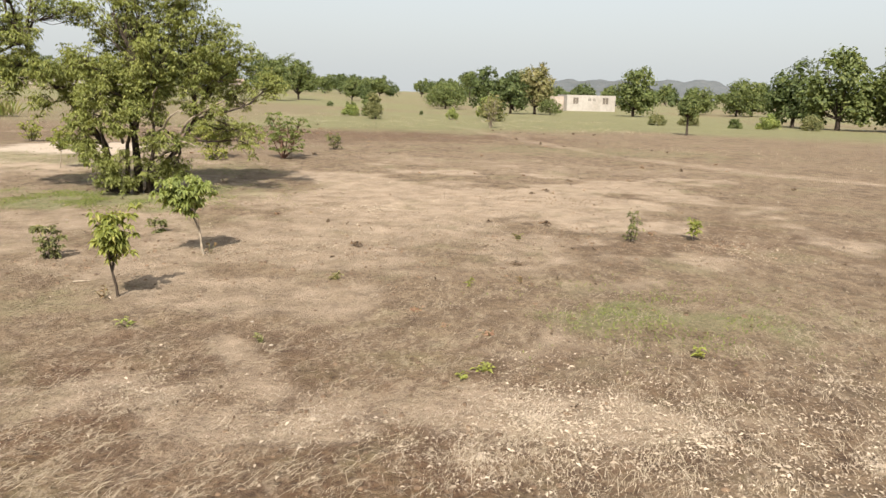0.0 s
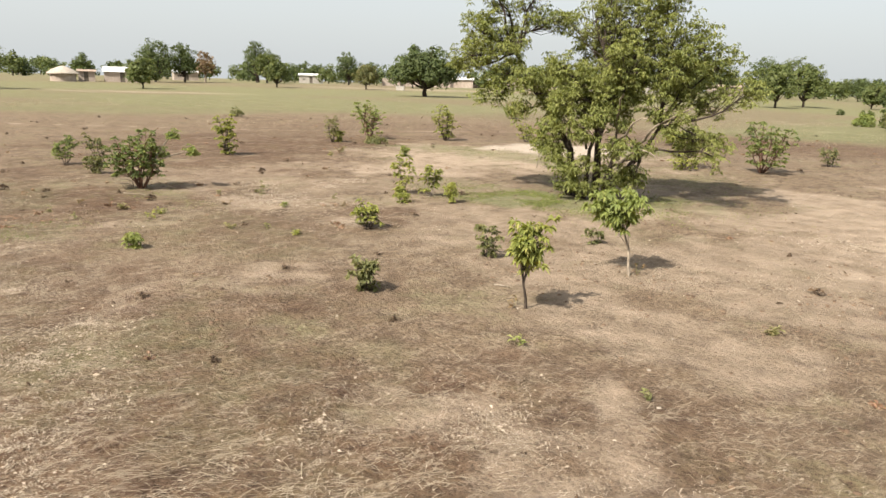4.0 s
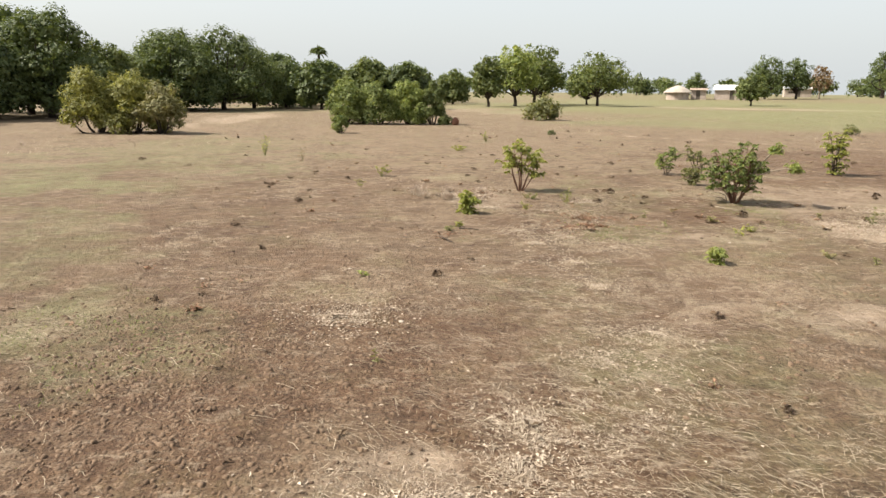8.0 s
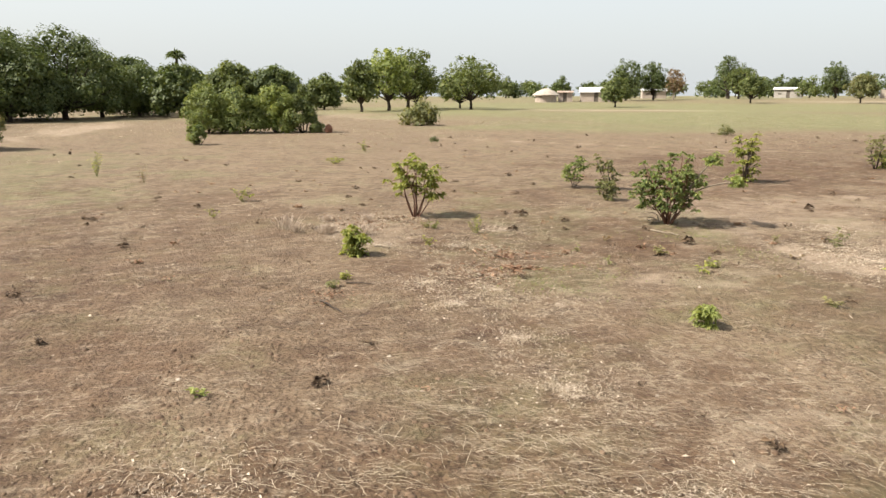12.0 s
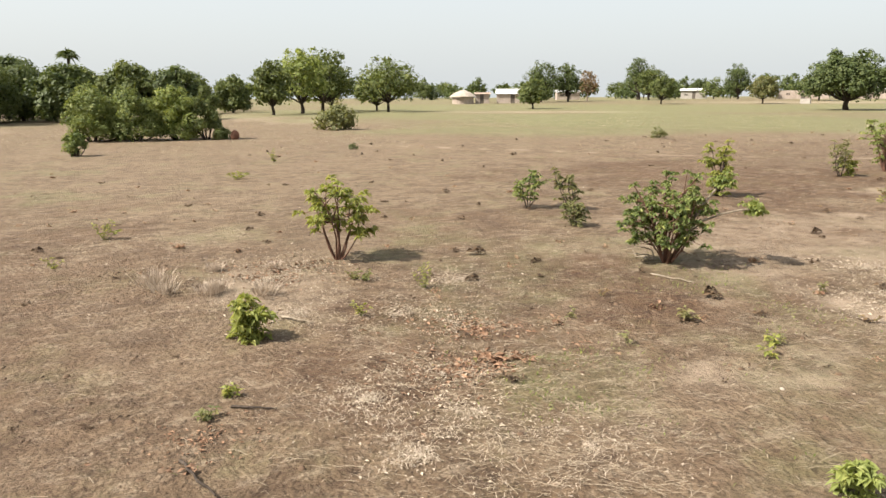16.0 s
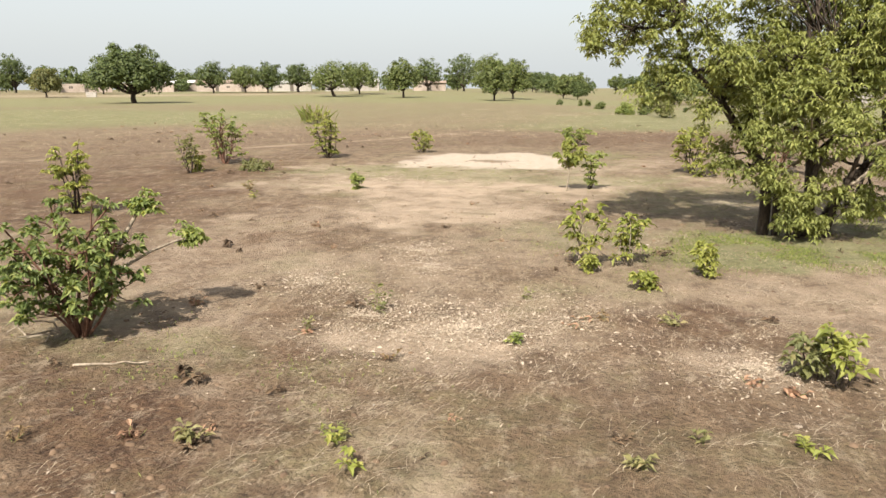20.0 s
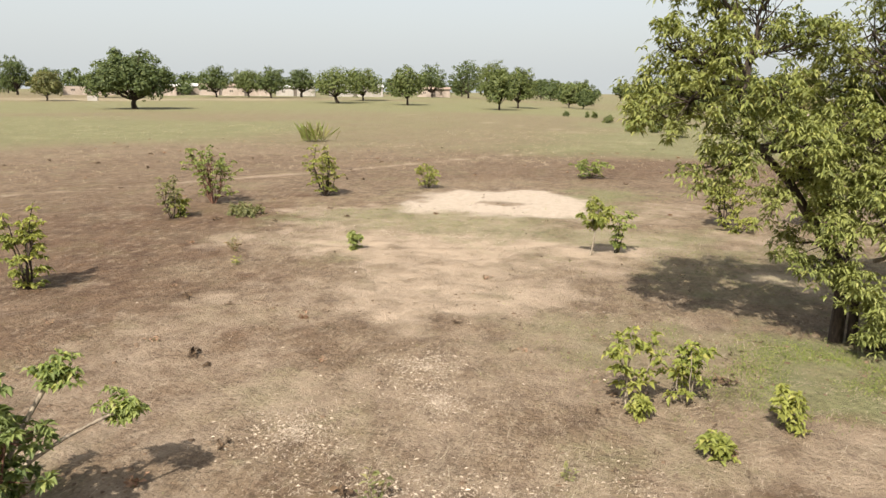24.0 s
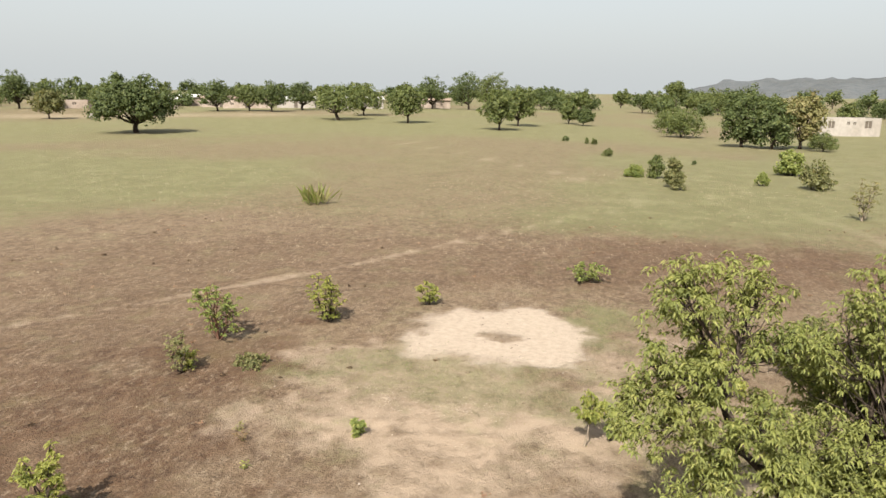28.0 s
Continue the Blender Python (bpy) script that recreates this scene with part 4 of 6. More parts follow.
weed("seedling", 0.3, 5.0, 0.07, 0.14, 128, "tiny yellowish seedling in the straw", LEAF_YOUNG, 10, 0.05)
shrub("shrub", -13.4, 4.0, 1.06, 1.0, 129, "airy yellow-green shrub on thin bare stems", 8, LEAF_YOUNG, 0.095, 0.48, 13, 8, bark=RED_BARK)


def arm_shrub():
    """The dense shrub with one long bare arm that ends in a tuft."""
    rng = np.random.default_rng(130)
    root = shrub("shrub", -11.82, 7.48, 1.22, 1.15, 131, "dense dark green shrub with red-brown stems and a long bare arm", 14, LEAF_BUSH, 0.08, 0.34, 13, 12, bark=RED_BARK)
    a = np.array([(0.15, 0.12, 0.35), (0.28, 0.24, 0.52), (0.38, 0.40, 0.60), (0.48, 0.58, 0.65), (0.52, 0.74, 0.66)])
    b = np.array([(0.12, 0.15, 0.4), (0.2, 0.3, 0.7), (0.25, 0.5, 0.95)])
    for pts, tuft in ((a, a[-1]), (b, b[-1])):
        part("arm", mesh_from("arm", *tubes([[(p, 0.017 - 0.002 * i) for i, p in enumerate(pts)]], 6), PALE_BARK, True), None, root, "bare pale arm")
        ends = tuft + rng.normal(0, 0.055, (34, 3)) * (1, 1, 0.85)
        p, w = rosette_points(rng, ends, 11, 0.02)
        part("tuft", mesh_from("tuft", *leaves(rng, p, w, 0.056, 0.032, 0.55), LEAF_NEAR), None, root)
    paths = [limb(rng, (-0.12, -0.08, 0.03), (-0.12 + 0.35 * math.cos(t), -0.1 + 0.3 * math.sin(t), 0.1), 0.011, 0.004, 4, 0.12) for t in (3.4, 3.9, 4.5, 5.2)]
    for path in paths:
        part("dead_branch", mesh_from("dead_branch", *tubes([path], 5), PALE_BARK), None, root, "dead grey basal branch")


arm_shrub()
shrub("shrub", -16.05, 11.95, 1.28, 0.82, 132, "upright yellow-green shrub with a tall leafy spire", 7, LEAF_YOUNG, 0.095, 0.08, 12, 9)
shrub("shrub", -16.1, 7.9, 0.78, 0.62, 133, "thin-stemmed shrub with leaves at the top", 5, LEAF_BUSH, 0.085, 0.35, 10, 8)
shrub("shrub", -15.6, 8.5, 0.82, 0.55, 134, "leaning grey-green shrub with forked stems", 4, LEAF_GREY, 0.085, 0.3, 10, 8, lean=(-0.1, -0.15))
shrub("shrub", -14.3, 7.75, 0.40, 0.52, 135, "low dull green shrub with dry twigs", 6, LEAF_GREY, 0.075, 0.15, 9, 6)
shrub("shrub", -10.85, 2.72, 0.36, 0.42, 136, "round bright green resprouting shrub", 7, LEAF_YOUNG, 0.085, 0.05, 9, 5)
weed("weed", -11.8, 4.53, 0.33, 0.3, 137, "thin feathery yellow-green weed", LEAF_YOUNG, 40, 0.04)
weed("weed", -12.3, 4.05, 0.15, 0.26, 138, "pale grey-green rosette weed", LEAF_GREY, 25, 0.06)
weed("weed", -11.1, 3.7, 0.2, 0.22, 139, "low yellow-green weed in the litter", LEAF_YOUNG, 25, 0.05)
weed("weed", -9.05, 6.25, 0.11, 0.2, 140, "yellowing seedling with drooping leaves", LEAF_YOUNG, 15, 0.07)
weed("weed", -10.4, 5.4, 0.15, 0.14, 141, "thin green weed on bare soil", LEAF_GREY, 12, 0.05)
weed("weed", -9.7, 5.45, 0.14, 0.15, 142, "thin dull green weed on bare soil", LEAF_GREY, 12, 0.05)
shrub("shrub", -7.5, 5.2, 0.21, 0.22, 143, "small leafy green shoot on bare soil", 5, LEAF_NEAR, 0.07, 0.05, 9, 3)
weed("weed", -7.06, 1.32, 0.10, 0.17, 144, "low green seedling on dark soil", LEAF_NEAR, 15, 0.06)
weed("weed", -4.72, 1.5, 0.10, 0.10, 145, "tiny pale green seedling on soil", LEAF_GREY, 12, 0.04)
weed("weed", -20.9, -2.2, 0.72, 0.48, 146, "tall thin yellow-green weed", LEAF_YOUNG, 45, 0.08)
weed("weed", -19.3, -0.9, 0.52, 0.28, 147, "thin half-dry weed stalks", LEAF_DRY, 20, 0.06)
weed("weed", -15.7, 1.3, 0.32, 0.46, 148, "yellowish feathery weed on soil", LEAF_YOUNG, 45, 0.06)
weed("weed", -14.1, 0.9, 0.2, 0.25, 149, "small yellowish weed on soil", LEAF_YOUNG, 25, 0.05)
weed("weed", -22.8, 3.6, 0.32, 0.66, 150, "low yellow-green weed clump", LEAF_YOUNG, 60, 0.08)
weed("weed", -26.9, 5.0, 0.45, 0.45, 151, "thin yellow-green weed on grass", LEAF_YOUNG, 40, 0.08)
bush("bush", -31.4, 8.5, 0.28, 0.45, 152, "small dark tuft on the plain", LEAF_DARK, 60)
bush("bush", -32.4, 23.1, 0.55, 0.95, 153, "low dark olive bush on the plain", LEAF_GREY, 150)
shrub("shrub", -18.0, 18.95, 1.5, 1.6, 154, "open grey-green shrub with a tall leafy crown", 9, LEAF_NEAR, 0.10, 0.25, 11, 9, bark=RED_BARK)
shrub("shrub", -17.6, 16.95, 0.98, 0.72, 155, "sparse half-dry shrub with bare twigs", 5, LEAF_GREY, 0.10, 0.25, 6, 6)
shrub("shrub", -16.08, 20.9, 1.45, 1.1, 156, "upright bright green shrub with a forked base", 8, LEAF_YOUNG, 0.10, 0.14, 11, 10)
shrub("shrub", -18.9, 20.0, 1.2, 0.7, 157, "thin dry shrub with sparse yellow leaves", 4, LEAF_DRY, 0.09, 0.3, 5, 6)
shrub("shrub", -12.95, 15.5, 0.31, 0.34, 158, "small round leafy green shrub", 6, LEAF_NEAR, 0.085, 0.05, 9, 4)
shrub("shrub", -14.1, 23.1, 0.72, 0.9, 159, "yellow-green shrub by the sand patch", 6, LEAF_YOUNG, 0.11, 0.1, 8, 6)
shrub("shrub", -10.05, 27.0, 0.68, 1.42, 160, "low wide green shrub on dark soil", 9, LEAF_NEAR, 0.12, 0.2, 8, 6)
shrub("shrub", -17.6, 17.15, 0.58, 0.62, 161, "small yellow-green shrub in the thin grass", 5, LEAF_YOUNG, 0.10, 0.1, 8, 5)
bush("bush", -16.4, 17.7, 0.30, 0.8, 162, "low blue-green creeping bush", LEAF_GREY, 160, 0.05)
weed("weed", -14.7, 14.7, 0.24, 0.42, 163, "dry brown sprouting weed", LEAF_DRY, 30, 0.07)
weed("weed", -14.2, 13.9, 0.2, 0.25, 164, "small yellowish weed on soil", LEAF_YOUNG, 20, 0.06)
for i, (x, y, h, w) in enumerate([(-10.2, 8.05, 0.16, 0.16), (-9.37, 7.65, 0.1, 0.14), (-9.25, 6.5, 0.12, 0.16), (-10.9, 6.0, 0.1, 0.2), (-8.7, 9.3, 0.14, 0.16), (-8.0, 8.9, 0.12, 0.13), (-7.4, 7.0, 0.1, 0.2)]):
    weed("weed", x, y, h, w, 170 + i, "small half-dry weed among straw", LEAF_DRY if i % 2 else LEAF_GREY, 14, 0.055, "weeds in the straw")


def spiky_plant():
    """A clump of long stiff sword-like leaves."""
    rng = np.random.default_rng(180)
    root = base("sword_plant", -25.2, 38.2, "clump of stiff sword-shaped green and straw leaves", "plant")
    for k in range(84):
        a = rng.uniform(0, 2 * math.pi)
        w = np.array([[math.cos(a), math.sin(a), rng.uniform(0.9, 3.4)]])
        p = rng.normal(0, 0.38, (1, 3)) * (1, 1, 0.02)
        part("blade", mesh_from("blade", *leaves(rng, p, w, 1.2, 0.13, 0.12), LEAF_PALE if k % 2 else LEAF_NEAR), None, root)


spiky_plant()

# ---- middle distance bushes ----
for x, y, h, w, s, leaf, words in [
    (-8.0, 57.7, 1.66, 1.4, 201, LEAF_MID, "upright dark green bush on the plain"),
    (-6.7, 51.2, 1.13, 1.1, 202, LEAF_GREY, "small yellow-green bush on the plain"),
    (-1.2, 55.7, 1.0, 1.1, 203, LEAF_NEAR, "small bright bush by the track"),
    (1.8, 54.7, 1.9, 2.3, 204, LEAF_GREY, "yellow-green bush by the track"),
    (-12.5, 76.4, 0.85, 1.4, 206, LEAF_MID, "low dark bush on the grass"),
    (-19.2, 98.3, 0.75, 1.1, 207, LEAF_DARK, "low dark bush on the grass"),
    (-16.2, 94.8, 0.8, 0.7, 208, LEAF_MID, "low dark bush on the grass"),
    (-15.2, 93.3, 0.95, 0.85, 209, LEAF_MID, "low dark bush on the grass"),
    (-4.7, 71.1, 0.45, 0.5, 210, LEAF_DARK, "tiny dark bush on the grass"),
]:
    bush("bush", x, y, h, w, s, words, leaf, 420)
for x, y, h, w, s, leaf, words in [
    (-6.9, 52.6, 1.9, 1.45, 211, LEAF_GREY, "tall yellow-green bush on the plain"),
    (-9.5, 58.0, 1.1, 1.6, 212, LEAF_NEAR, "low yellow bush on the plain"),
    (1.8, 64.1, 2.1, 2.3, 213, LEAF_NEAR, "bright yellow-green bush before dark trees"),
    (20.7, 56.5, 0.85, 1.1, 214, LEAF_MID, "low green bush at the wood's edge"),
    (23.4, 56.7, 1.3, 2.0, 215, LEAF_NEAR, "yellow-green bush at the wood's edge"),
    (18.5, 61.0, 1.2, 2.2, 216, LEAF_GREY, "green bush at the wood's edge"),
    (15.2, 58.5, 1.0, 1.8, 217, LEAF_GREY, "low yellowish bush on the plain"),
    (27.0, 57.5, 1.3, 2.2, 218, LEAF_GREY, "green bush below the dark trees"),
    (-32.0, -0.9, 0.92, 0.9, 219, LEAF_BUSH, "small dark bush beside a larger one"),
    (-48.3, 11.5, 1.85, 2.9, 220, LEAF_GREY, "grey-green bush with a leaning crown"),
]:
    bush("bush", x, y, h, w, s, words, leaf, 700)
for dx, dy, h, w, s in [(-31.6, -11.2, 2.95, 3.3, 221), (-31.6, -9.7, 2.6, 3.2, 222), (-31.1, -8.4, 2.3, 2.6, 223)]:
    bush("bush", dx, dy, h, w, s, "large yellow-green bush with a dark base", LEAF_PALE if s == 223 else LEAF_OLIVE, 3000, 0.085, "yellow-green thicket")
for dx, dy, h, w, s in [(-41.2, -1.2, 2.6, 3.0, 224), (-41.0, 0.6, 2.5, 3.2, 225), (-41.3, 2.3, 2.5, 3.0, 226), (-40.8, 3.7, 2.4, 2.0, 227)]:
    bush("bush", dx, dy, h, w, s, "dense fresh green bush", LEAF_MID if s == 227 else (LEAF_NEAR if s == 226 else LEAF_BUSH), 3000, 0.085, "fresh green thicket")
mound = base("termite_mound", -40.2, 4.9, "small red-brown termite mound beside the bushes", "termite mound")
bm = bmesh.new()
bmesh.ops.create_icosphere(bm, subdivisions=3, radius=0.2)
for v in bm.verts:
    v.co *= 1 + 0.35 * (noise.noise(v.co * 5))
    v.co.z = v.co.z * 1.2 + 0.2
part("cone", bm, TERMITE, mound)

shrub("shrub", 1.4, 42.3, 2.2, 1.9, 205, "sparse pale bush on thin stems", 7, LEAF_PALE, 0.14, 0.3, 7, 8, bark=PALE_BARK, category="bush")


def grass_tuft(x, y, h, seed, label):
    """A tuft of dry upright stalks."""
    rng = np.random.default_rng(seed)
    root = base("grass_tuft", x, y, label, "grass tuft", "dry tufts by the shrubs")
    n = 190
    a, q = rng.uniform(0, 2 * np.pi, n), rng.random(n)
    w = np.stack([np.cos(a) * q * 0.45 + rng.normal(0, 0.2, n), np.sin(a) * q * 0.45 + rng.normal(0, 0.2, n), np.ones(n)], 1)
    p = np.stack([np.cos(a) * q * h * 0.6, np.sin(a) * q * h * 0.6, np.zeros(n)], 1)
    part("foliage", mesh_from("foliage", *leaves(rng, p, w, h, 0.005, 0.25, 0.2), PLUME), None, root)


for i, (x, y, h) in enumerate([(-12.75, 2.0, 0.28), (-12.3, 2.5, 0.2), (-13.1, 3.2, 0.14), (-12.4, 2.6, 0.16), (-12.5, 2.1, 0.18), (-12.1, 3.0, 0.2), (-13.3, 2.6, 0.14)]):
    grass_tuft(x, y, h, 920 + i, "pale dry grass tuft standing in litter")

# ---- the dense wood to the west ----
wood = [
    (-43.0, -23.5, 6.6, 5.4), (-47.5, -20.5, 6.9, 6.4), (-52.0, -24.0, 7.6, 6.6), (-53.5, -19.6, 5.2, 4.4), (-59.5, -20.5, 5.0, 4.6),
    (-62.5, -17.0, 6.6, 6.0), (-66.5, -18.6, 7.6, 6.8), (-68.0, -14.4, 7.7, 7.4), (-74.5, -13.0, 6.2, 6.2), (-79.0, -10.5, 5.2, 6.0),
    (-46.0, -27.5, 7.4, 6.6), (-40.5, -26.5, 7.0, 6.2), (-58.0, -27.0, 6.8, 6.6), (-72.0, -21.0, 7.0, 6.6), (-37.5, -24.5, 6.0, 5.0),
]
for i, (x, y, h, w) in enumerate(wood):
    tree("tree", x, y, h * 1.04, w * 1.3, 300 + i, "large dark green tree with foliage to the ground", LEAF_MID if i in (3, 4, 8) else LEAF_DARK, 0.06 if i % 3 else 0.2, "skirt", 46, 6800 if i < 10 else 1800, 0.18 if i < 10 else 0.30, "dense western wood", sprays=2)
for i, (x, y, h, w) in enumerate([(-73, -6.0, 5.2, 6.0), (-77, -1.5, 5.6, 6.4), (-76.5, 2.6, 5.2, 5.6), (-88, -6.5, 5.6, 6.5), (-99, -2, 6.3, 8), (-104, 4, 6.0, 8), (-86, -12, 6.6, 7), (-108, 10, 5.3, 5.4), (-120, 10.5, 5.5, 5.5), (-92, -14, 6.8, 7), (-114, -2, 6.4, 8), (-108, -10.5, 6.6, 8)]):
    tree("tree", x, y, h, w, 330 + i, "green tree in a scattered grove", LEAF_MID if i % 2 else LEAF_DARK, 0.08, "skirt", 34, 1700, 0.29, "grove behind the bushes")


def fan_palm(x, y, h, seed):
    rng = np.random.default_rng(seed)
    root = base("fan_palm", x, y, "tall fan palm rising above the wood", "palm")
    part("trunk", mesh_from("trunk", *tubes([limb(rng, (0, 0, -0.2), (0.2, 0, h), 0.2, 0.16, 6, 0.01)], 8), BARK, True), None, root)
    n = 150
    d = rng.normal(0, 1, (n, 3))
    d[:, 2] = np.abs(d[:, 2]) * 0.8 - 0.25
    part("crown", mesh_from("crown", *leaves(rng, np.tile((0.2, 0, h), (n, 1)) + d * 0.1, d, 1.5, 0.34, 0.35), LEAF_DARK), None, root)


fan_palm(-123.3, -11.5, 8.2, 345)

# ---- single trees of the plain ----
for i, (x, y, h, w, leaf, stem, shape, words) in enumerate([
    (-100.5, 30.0, 7.4, 8.9, LEAF_MID, 0.26, "round", "round-crowned green tree on the plain"),
    (-112.0, 31.5, 5.8, 6.0, LEAF_NEAR, 0.12, "round", "yellow-green tree on the plain"),
    (-96.5, 17.5, 8.0, 7.0, LEAF_NEAR, 0.24, "round", "tall airy yellow-green tree with a thin top"),
    (-103.0, 21.5, 8.6, 7.5, LEAF_MID, 0.26, "round", "tall airy green tree on the plain"),
    (-90.0, 13.0, 6.3, 4.2, LEAF_MID, 0.24, "round", "slim green tree on the plain"),
    (-112.0, 24.5, 7.0, 7.0, LEAF_MID, 0.2, "round", "green tree behind the clearing"),
    (-110.0, 57.3, 4.8, 5.4, LEAF_MID, 0.22, "round", "small green tree before the compound"),
    (-150.0, 80.5, 9.2, 8.0, LEAF_DARK, 0.2, "round", "tall dark green tree behind the compound"),
    (-150.0, 87.5, 8.4, 6.0, LEAF_DARK, 0.2, "round", "dark green tree behind the compound"),
    (-158.0, 112.5, 10.4, 7.0, LEAF_DARK, 0.25, "umbrella", "tall dark tree with layered crown"),
    (-151.0, 110.5, 8.0, 7.0, LEAF_MID, 0.2, "round", "green tree by the village"),
    (-121.5, 91.5, 5.6, 4.4, LEAF_MID, 0.2, "round", "small tree with a thin crown"),
    (-180.0, 150.0, 6.2, 6.0, LEAF_DARK, 0.15, "round", "dark round village tree"),
    (-147.0, 134.0, 8.4, 7.0, LEAF_DARK, 0.2, "round", "dark uneven village tree"),
    (-143.0, 138.0, 6.2, 5.5, LEAF_DARK, 0.15, "round", "dark green tree by the village"),
    (-111.0, 106.5, 5.2, 4.8, LEAF_GREY, 0.25, "round", "thin grey-green tree on the plain"),
    (-75.3, 85.6, 7.5, 11.4, LEAF_DARK, 0.25, "umbrella", "great spreading dark green tree on a thick trunk"),
    (-118.0, 128.5, 5.6, 6.0, LEAF_MID, 0.2, "round", "leafy green tree by the village"),
    (-104.0, 147.0, 7.2, 7.2, LEAF_DARK, 0.22, "round", "dark village tree on a short trunk"),
    (-99.0, 152.5, 6.6, 7.2, LEAF_MID, 0.2, "round", "leafy green tree by the village"),
    (-93.0, 152.0, 6.8, 6.4, LEAF_DARK, 0.2, "round", "dark green tree by the village"),
    (-90.5, 162.5, 7.2, 7.2, LEAF_DARK, 0.25, "umbrella", "flat-crowned dark village tree"),
    (-66.2, 130.5, 6.9, 9.8, LEAF_MID, 0.28, "umbrella", "spreading green tree with a leaning trunk"),
    (-68.0, 147.0, 6.6, 8.4, LEAF_MID, 0.2, "round", "green tree behind a spreading one"),
    (-51.0, 127.0, 7.0, 6.3, LEAF_MID, 0.27, "round", "round green tree on a clean trunk"),
    (-66.0, 190.0, 8.4, 9.2, LEAF_DARK, 0.2, "round", "dark tree at the far edge of the plain"),
    (-58.0, 198.0, 10.6, 9.0, LEAF_DARK, 0.15, "round", "tall dark tree at the far edge"),
    (-49.5, 188.0, 10.2, 8.2, LEAF_MID, 0.15, "round", "tall green tree at the far edge"),
    (-31.7, 131.5, 7.1, 6.0, LEAF_MID, 0.07, "round", "dense green tree with low foliage"),
    (-45.0, 245.0, 7.2, 10.0, LEAF_DARK, 0.15, "round", "dark tree beyond the plain"),
    (-21.4, 144.4, 3.4, 3.0, LEAF_DARK, 0.05, "round", "small dark green tree"),
    (-24.5, 148.0, 4.4, 3.4, LEAF_MID, 0.1, "round", "small green tree on the plain"),
    (-32.0, 117.0, 6.6, 5.6, LEAF_MID, 0.12, "round", "green tree north of the plain"),
]):
    tree("tree", x, y, h * 1.03, w * 1.12, 400 + i, words, leaf, stem * 0.62, shape, 34 if "great" in words else 24, 4200 if "great" in words else 1250, 0.29, girth=1.5 if shape == "umbrella" else 1.0, lean=-0.25 if "leaning" in words else 0)
bare = tree("bare_tree", -153.0, 94.5, 7.2, 5.6, 450, "leafless grey-brown tree by the village", LEAF_DRY, 0.2, "round", 26, 90, 0.3, bark=PALE_BARK)
for i, (x, y, h, w, leaf, stem) in enumerate([
    (5.6, 99.0, 6.4, 5.4, LEAF_DARK, 0.04), (2.4, 101.5, 6.8, 5.4, LEAF_DARK, 0.04), (9.0, 101.0, 7.0, 5.8, LEAF_PALE, 0.1), (10.8, 97.0, 2.6, 3.6, LEAF_MID, 0.04),
    (23.5, 104.6, 7.8, 6.0, LEAF_MID, 0.05), (-4.2, 120.6, 5.1, 7.6, LEAF_MID, 0.04), (12.5, 190, 9.2, 11.0, LEAF_DARK, 0.12), (6.5, 262, 8.0, 13, LEAF_MID, 0.15),
    (11.3, 250, 7.0, 8.6, LEAF_MID, 0.15), (-0.6, 290, 11.8, 9, LEAF_MID, 0.4), (45.0, 226, 5.6, 6.6, LEAF_DARK, 0.05), (54.5, 236, 6.0, 7.5, LEAF_DARK, 0.05),
    (46.0, 126.0, 6.8, 6.5, LEAF_MID, 0.06), (50.5, 131.0, 7.0, 7.0, LEAF_MID, 0.06), (41.5, 133.0, 5.6, 7.0, LEAF_MID, 0.06), (31.5, 62.5, 7.4, 6.6, LEAF_MID, 0.05),
    (35.5, 61.0, 7.9, 7.0, LEAF_MID, 0.05), (40.5, 64.0, 7.6, 7.0, LEAF_DARK, 0.05), (31.0, 70.0, 6.6, 5.5, LEAF_DARK, 0.05), (46.0, 66.0, 7.8, 7.0, LEAF_MID, 0.05),
    (72.0, 182.0, 7.6, 8.0, LEAF_DARK, 0.1), (80.0, 186.0, 7.6, 8.0, LEAF_DARK, 0.1), (88.0, 190.0, 8.6, 9.0, LEAF_DARK, 0.1), (-5.5, 133.5, 4.9, 7.4, LEAF_MID, 0.05),
    (12.2, 40.3, 2.3, 1.4, LEAF_MID, 0.4),
]):
    tree("tree", x, y, h, w, 460 + i, "pale dry-crowned tree in a thicket" if leaf is LEAF_PALE else "leafy green tree with low branches", leaf, stem, "skirt" if stem < 0.1 else "round", 20, 1200, 0.037 * h + 0.02, "trees towards the hills")
rng = np.random.default_rng(78)
for i in range(20):
    b, d = radians(-12 + i * 1.1 + rng.uniform(-0.3, 0.3)), rng.uniform(225, 330)
    if abs(math.degrees(b) + 4.6) > 0.8:
        tree("tree", -4 + d * math.sin(b), 3 + d * math.cos(b), rng.uniform(5.5, 8.5), rng.uniform(7, 11), 640 + i, "green tree on the far grassland", LEAF_MID if i % 3 else LEAF_DARK, 0.12, "round", 12, 480, 0.58, "trees on the far grassland")
rng = np.random.default_rng(77)
for i in range(110):
    b = radians(-96 + i * 1.28 + rng.uniform(-1, 1))
    if abs(math.degrees(b) + 3) < 3:
        continue
    d = rng.uniform(285, 400)
    tree("tree", -4 + d * math.sin(b), 3 + d * math.cos(b), rng.uniform(6, 9.5), rng.uniform(8, 14), 500 + i, "far dark tree on the horizon", LEAF_DARK if i % 3 else LEAF_MID, 0.12, "round", 7, 150, 0.85, "far line of trees")

